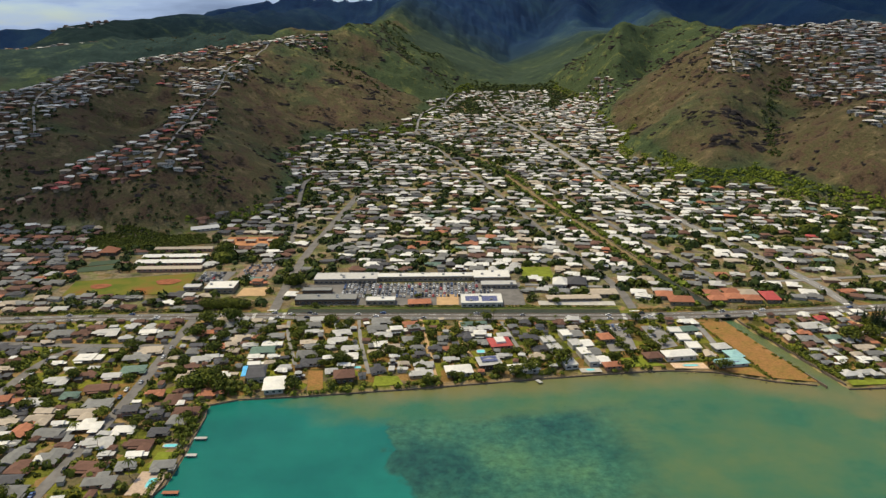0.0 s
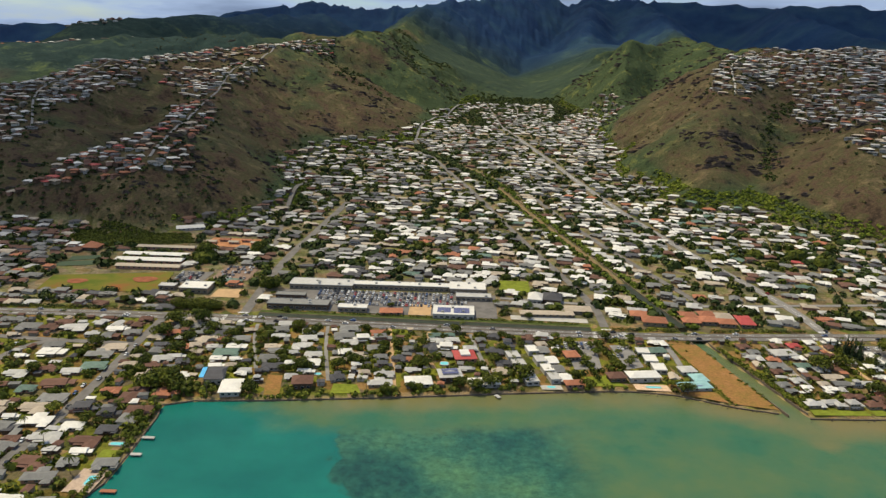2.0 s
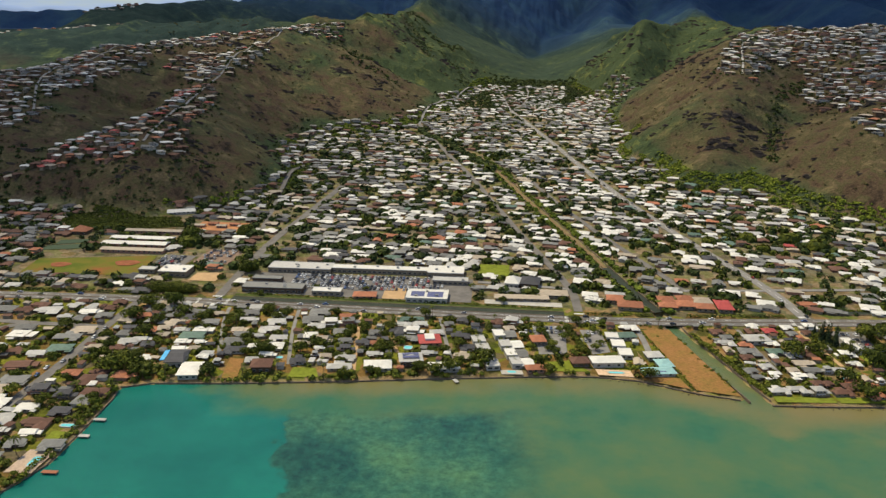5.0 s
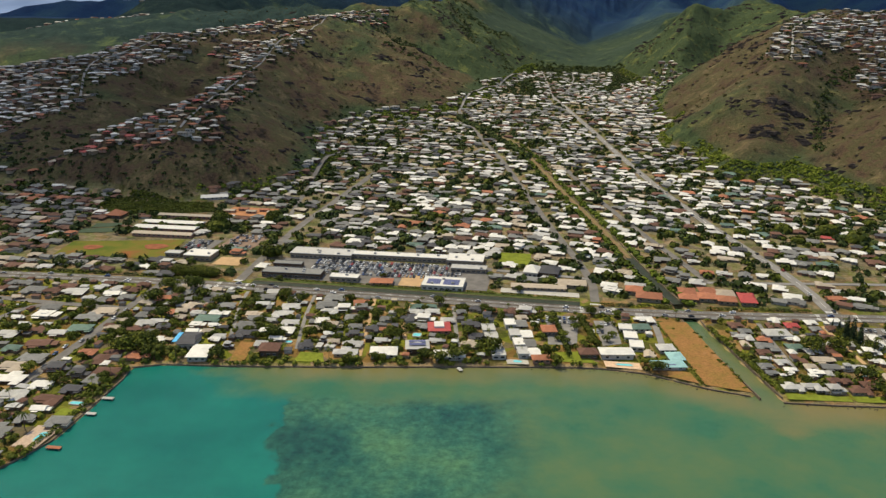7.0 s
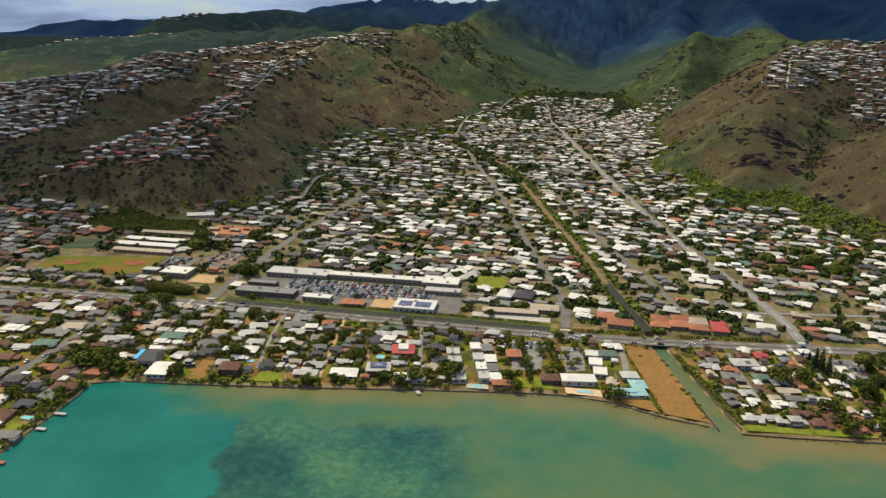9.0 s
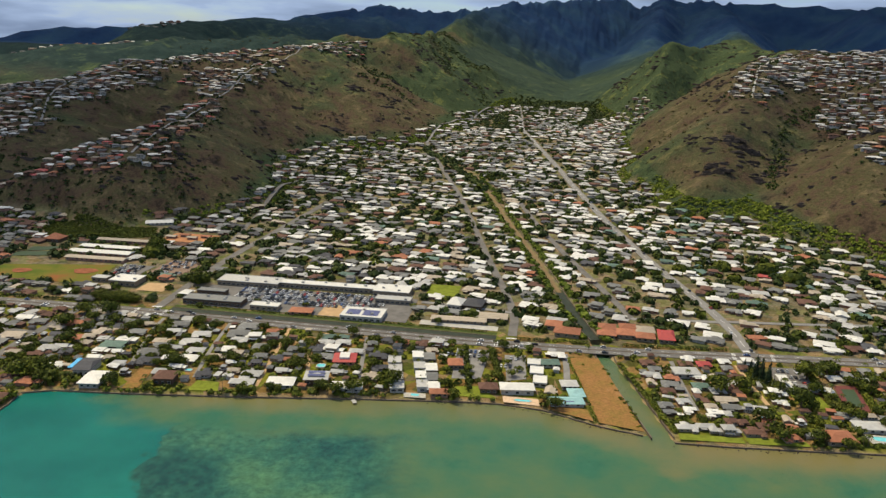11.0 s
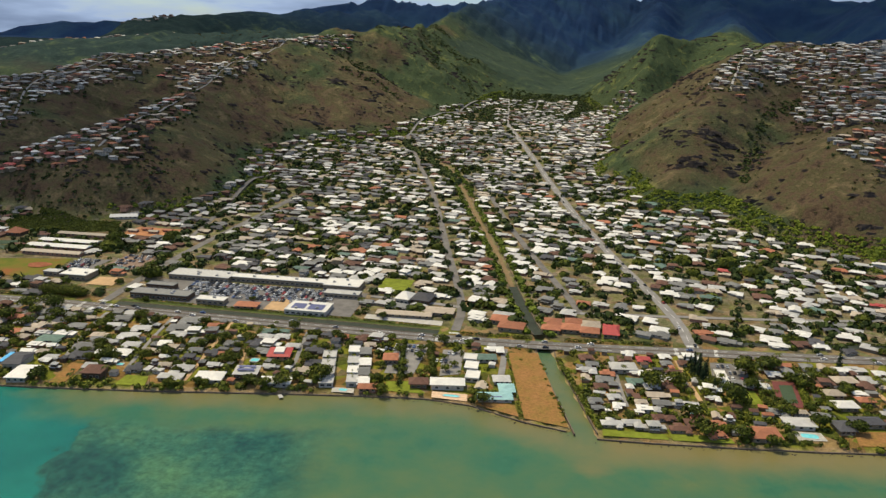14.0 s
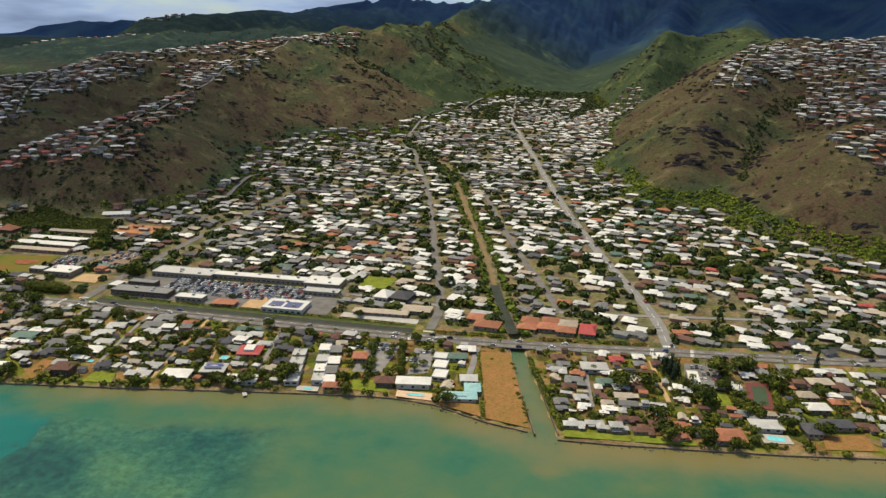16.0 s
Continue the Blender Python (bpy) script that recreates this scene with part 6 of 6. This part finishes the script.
def crags(name, places, label):
    r = np.random.default_rng(21)
    vs, fs = [], []
    for x, y in places:
        z, s = spot(x, y), r.uniform(0.8, 3.0) * (1 + r.random() ** 4)
        pts = [(x + s * (1.6 + 1.4 * r.random()) * math.cos(a), y + 0.6 * s * math.sin(a), z - 1.2 + 0.2 * s * r.random()) for a in np.linspace(0, 6.28, 6, False)]
        top = [(x + 1.5 * s * math.cos(a) + 0.3 * s * r.normal() * 0.5, y + 0.35 * s * math.sin(a) + 0.4, z + s * (0.35 + 0.35 * r.random())) for a in np.linspace(0, 6.28, 6, False)]
        k = len(vs)
        vs += pts + top
        fs += [(k + i, k + (i + 1) % 6, k + 6 + (i + 1) % 6, k + 6 + i) for i in range(6)] + [tuple(k + 6 + i for i in range(6))]
    return tagged(new(name, mesh_of(name, vs, fs, ROCK)), label, "rocks", kind="stuff")


crags("rock_outcrops", scatter(1500, -560, 640, 800, 2000, crag) + scatter(120, 340, 420, 1015, 1120, lambda x, y: vnoise(np.array(x / 18.0), np.array(y / 16.0), 44) > 0.55), "dark basalt outcrops on the dry slopes")

def gully(x, y):
    return read_grid(GRID_OVER, x, y) > 14 and vnoise(np.array(x / 42.0 + y / 90.0), np.array(y / 60.0), 29) > 0.66 and np.min(np.hypot(HOMES_XY[:, 0] - x, HOMES_XY[:, 1] - y)) > 12


spots = [(x, y, trng.uniform(1.6, 4.2)) for x, y in scatter(900, -260, 60, 1500, 2290, gully)]
far_clumps("gully_woods", spots, LEAF["thicket"], "dark trees in the folds of the green ridge", 51, count=16, high=0.55)

# ---- hedges ----
def hedge(x0, y0, x1, y1, wide, tall, leaf="broad", label="clipped dark green hedge between gardens"):
    r = np.random.default_rng(int(abs(x0 * 31 + y0 * 17)))
    n = max(2, int(math.hypot(x1 - x0, y1 - y0) / 1.6))
    lobes = [(x0 + (x1 - x0) * i / n + r.normal() * 0.4, y0 + (y1 - y0) * i / n + r.normal() * 0.4, tall * 0.3, wide * (0.42 + 0.22 * r.random()), tall / wide * (0.8 + 0.5 * r.random())) for i in range(n + 1)]
    z = spot((x0 + x1) / 2, (y0 + y1) / 2)
    vs, fs = blob_leaves(r, wide, 9, 0.5, lobes)
    cx, cy = (x0 + x1) / 2, (y0 + y1) / 2
    e = new("hedge", mesh_of("hedge", [(a - cx, b - cy, c) for a, b, c in vs], fs, LEAF[leaf]))
    e.matrix_basis = pose(cx, cy, z + 0.2)
    return tagged(e, label, "hedge")


for x0, y0, x1, y1, w, h in ((129, 517, 138, 469, 5, 6), (111, 518, 121, 450, 4, 6), (66, 500, 75, 447, 4, 5), (80, 505, 92, 450, 3, 4.5), (50, 522, 57, 446, 3, 4), (8, 524, 15, 444, 3, 4), (-30, 527, -26, 440, 3, 4),
                             (-70, 528, -64, 440, 3, 3.5), (180, 513, 195, 424, 2, 2.5), (213, 512, 236, 424, 4, 3.5), (297, 520, 302, 472, 6, 6), (334, 522, 333, 468, 4, 5), (359, 506, 357, 462, 5, 5), (-184, 560, -150, 559, 11, 11),
                             (362, 530, 372, 470, 5, 5), (410, 520, 416, 470, 6, 6), (150, 512, 160, 470, 2.5, 3), (-20, 528, -14, 440, 2.5, 3)):
    hedge(x0, y0, x1, y1, w * 0.9, h * 0.72, "bright" if (x0 + h) % 2 < 1 else "broad", "green hedge between the gardens")
hedge(-134, 302, -133.5, 344, 3.2, 2.2, "bright", "bright green hedge above the water")
hedge(-133.5, 350, -135, 392, 3.4, 2.6, "bright", "bright green hedge above the water")
for k in range(9):
    x = -108 + 26 * k
    hedge(x, 559.6 - 0.036 * (x + 108), x + 21, 558.8 - 0.036 * (x + 108), 2.4, 1.6, "bright", "low green hedge beside the drainage channel")
for k in range(7):
    hedge(332 + 18 * k, 567 + 2.6 * k, 346 + 18 * k, 569 + 2.6 * k, 3.0, 1.6, "bright", "low green hedge beside the drainage channel")

for k in range(12):
    x = 146 + 12.2 * k
    if abs(x - 203) > 9 and abs(x - 304) > 12:
        y = float(np.interp(x, [p[0] for p in HIGHWAY], [p[1] for p in HIGHWAY])) + 10.5
        hedge(x, y, x + 9, y + 0.6, 3.4, 2.6, ("broad", "thicket", "bright")[k % 3], "rough green hedge along the highway")
for k in range(11):
    x = -196 - 13.5 * k
    y = float(np.interp(x, [p[0] for p in HIGHWAY], [p[1] for p in HIGHWAY])) + 10.5
    hedge(x, y, x + 10.5, y + 0.4, 3.4, 2.8, ("thicket", "broad")[k % 2], "rough dark hedge along the highway")

# ---- cars ----
CAR_PAINT = {"white": plain("white_car_paint", (0.72, 0.72, 0.72), 0.3, spec=0.5, vary=0.04), "silver": plain("silver_car_paint", (0.42, 0.43, 0.45), 0.3, 0.3, 0.5, vary=0.05),
             "black": plain("black_car_paint", (0.03, 0.03, 0.035), 0.25, spec=0.5, vary=0.1), "blue": plain("blue_car_paint", (0.07, 0.13, 0.30), 0.3, spec=0.5, vary=0.08), "red": plain("red_car_paint", (0.42, 0.04, 0.03), 0.3, spec=0.5, vary=0.08)}
prof = [(-2.1, 0.35), (-2.15, 0.8), (-1.2, 0.95), (1.3, 1.0), (2.1, 0.95), (2.15, 0.4)]
cab = [(-1.15, 0.94), (-0.45, 1.42), (1.05, 1.45), (1.75, 0.97)]


def extrude(profile, half, taper=0.0):
    n = len(profile)
    vs = [(x, -half + taper * (z > 1.2), z) for x, z in profile] + [(x, half - taper * (z > 1.2), z) for x, z in profile]
    fs = [tuple(range(n)), tuple(range(2 * n - 1, n - 1, -1))] + [(i, n + i, n + (i + 1) % n, (i + 1) % n) for i in range(n)]
    return vs, fs


CAR_BODY = {k: mesh_of("body", *join(extrude(prof, 0.88), box(-0.5, -0.68, 1.42, 1.0, 0.68, 1.48)), m) for k, m in CAR_PAINT.items()}
CAR_CABIN = mesh_of("cabin_glass", *extrude(cab, 0.80, 0.1), GLASS)
_wv, _wf = tube([(0, 0, -0.11), (0, 0, 0.11)], [0.32, 0.32], 10)
CAR_WHEEL = mesh_of("wheel", [(x, z, y) for x, y, z in _wv], _wf + [tuple(range(10)), tuple(range(19, 9, -1))], RUBBER)


def car(x, y, turn, paint, where):
    e = new("car")
    shared("body", CAR_BODY[paint], e)
    shared("cabin_glass", CAR_CABIN, e)
    for wx in (-1.35, 1.35):
        for wy in (-0.82, 0.82):
            shared("wheel", CAR_WHEEL, e, pose(wx, wy, 0.32))
    e.matrix_basis = pose(x, y, spot(x, y) + 0.32, 0, 0, turn)
    return tagged(e, f"{paint} car {where}", "car", "parked cars" if "parked" in where else "cars on the road")


crng = random.Random(5)
PAINTS = ["white"] * 7 + ["silver"] * 8 + ["black"] * 7 + ["blue", "red"]
for y in (579.5, 585.0, 590.5, 596.0, 601.5, 607.5):
    x = -84.0
    while x < 37:
        x += 2.9
        if crng.random() < 0.86 and not (-88 < x < -84) and not (x > 27 and y > 593):
            car(x, y, 90 + crng.choice((0, 180)), crng.choice(PAINTS), "parked at the shopping centre")
for x0, x1, ys in ((-208, -186, (622, 629, 636, 643)), (-175, -151, (633, 641, 649, 657, 664)), (101, 122, (505, 512)), (137, 146, (492, 500, 506)), (312, 329, (503, 512, 521))):
    for y in ys:
        x = x0
        while x < x1:
            if crng.random() < 0.68:
                car(x, y, 90 + crng.choice((0, 180)), crng.choice(PAINTS), "parked in a side lot")
            x += 2.9
for line, off, gap in ((bent(HIGHWAY), (-5.0, -1.9, 1.9, 5.0), 66), (bent(MAIN), (-2.2, 2.2), 60)):
    pts = resample(line, 4.0)
    for o in off:
        i = crng.randrange(8)
        while i < len(pts) - 2:
            (ax, ay), (bx, by) = pts[i], pts[i + 1]
            k = math.hypot(bx - ax, by - ay)
            if -330 < ax < 460 and ay < 1000:
                car(ax - (by - ay) / k * o, ay + (bx - ax) / k * o, math.degrees(math.atan2(by - ay, bx - ax)) + (180 if o < 0 else 0), crng.choice(PAINTS), "driving on the road")
            i += int(gap / 4 * crng.uniform(0.15, 2.1)) + 2
for x, y0, y1 in ((-184.5, 300, 480), (-258, 300, 470)):
    y = y0
    while y < y1:
        y += crng.uniform(9, 24)
        car(x + crng.choice((-2.4, 2.4)), y, 90, crng.choice(PAINTS), "parked along the street")

# ---- stones at the water's edge ----
stones = []
for line in (COAST_EAST[:6], COAST_WEST[14:]):
    for x, y in resample(line, 1.7):
        if trng.random() < 0.75:
            stones.append((x + trng.uniform(-1.5, 1.5), y - trng.uniform(0.6, 3.6), trng.uniform(0.4, 1.1)))
vs, fs = [], []
r_ = np.random.default_rng(33)
for x, y, q in stones:
    k = len(vs)
    vs += [(x + q * math.cos(a) * (0.7 + 0.5 * r_.random()), y + q * math.sin(a) * (0.7 + 0.5 * r_.random()), -0.4) for a in np.linspace(0, 6.28, 5, False)] + [(x + 0.2 * q, y, 0.25 + 0.5 * q * r_.random())]
    fs += [(k + i, k + (i + 1) % 5, k + 5) for i in range(5)]
tagged(new("shore_rocks", mesh_of("shore_rocks", vs, fs, ROCK)), "dark stones along the water's edge", "rocks", kind="stuff")

# ---- cloud deck out of view, added to shade mountains and hillsides ----
def cloud_deck():
    """A ragged bank of cloud with a bumpy top and base, thinning out at its edges. Stays out of view; added for its
    shade.
    """
    X, Y = np.meshgrid(np.arange(-3400, 4000, 110.0), np.arange(950, 5600, 110.0))
    front = np.interp(X, [-3400, -900, -350, 300, 900, 4000], [2150, 2300, 3000, 3050, 2550, 2300])
    puff = fbm(X, Y, 900, 4, 5)
    dense = ramp01(Y - front + 500 * puff, 0, 650) * (0.9 + 0.5 * puff) * np.interp(X, [-1400, -800, 0, 500, 900], [0.95, 0.75, 0.60, 1.05, 1.5])
    # unseen patch that shades the western ridge
    west = np.hypot((X + 1010) / 420, (Y - 1420) / 400)
    dense = np.clip(np.maximum(dense, 0.85 * (1 - ramp01(west + 0.5 * puff, 0.35, 1.1))), 0, 1)
    # unseen patch added to darken the eastern hill
    east = np.hypot((X - 230) / 360, (Y - 1560) / 340)
    dense = np.clip(np.maximum(dense, 0.55 * (1 - ramp01(east + 0.5 * puff, 0.35, 1.1))), 0, 1)
    vs, fs, ds = [], [], []
    ny, nx = X.shape
    for side in (-1, 1):
        Z = 1260 + side * (20 + 120 * dense * (0.7 + fbm(X, Y, 330, 4, 15 + side)))
        k = len(vs)
        vs += np.stack([X, Y, Z], -1).reshape(-1, 3).tolist()
        ds += dense.ravel().tolist()
        at = np.arange(nx * ny).reshape(ny, nx) + k
        q = np.stack([at[:-1, :-1], at[:-1, 1:], at[1:, 1:], at[1:, :-1]], -1).reshape(-1, 4)
        keep = dense.ravel()[q - k].max(1) > 0.01
        fs += q[keep].tolist()
    ob = link_mesh("shade_cloud", vs, fs, CLOUD, True)
    a = ob.data.attributes.new("dense", "FLOAT", "POINT")
    a.data.foreach_set("value", np.array(ds, np.float32))
    return tagged(ob, "unseen cloud deck added to shade the mountains and two hillsides", "cloud", kind="structure")


cloud_deck()
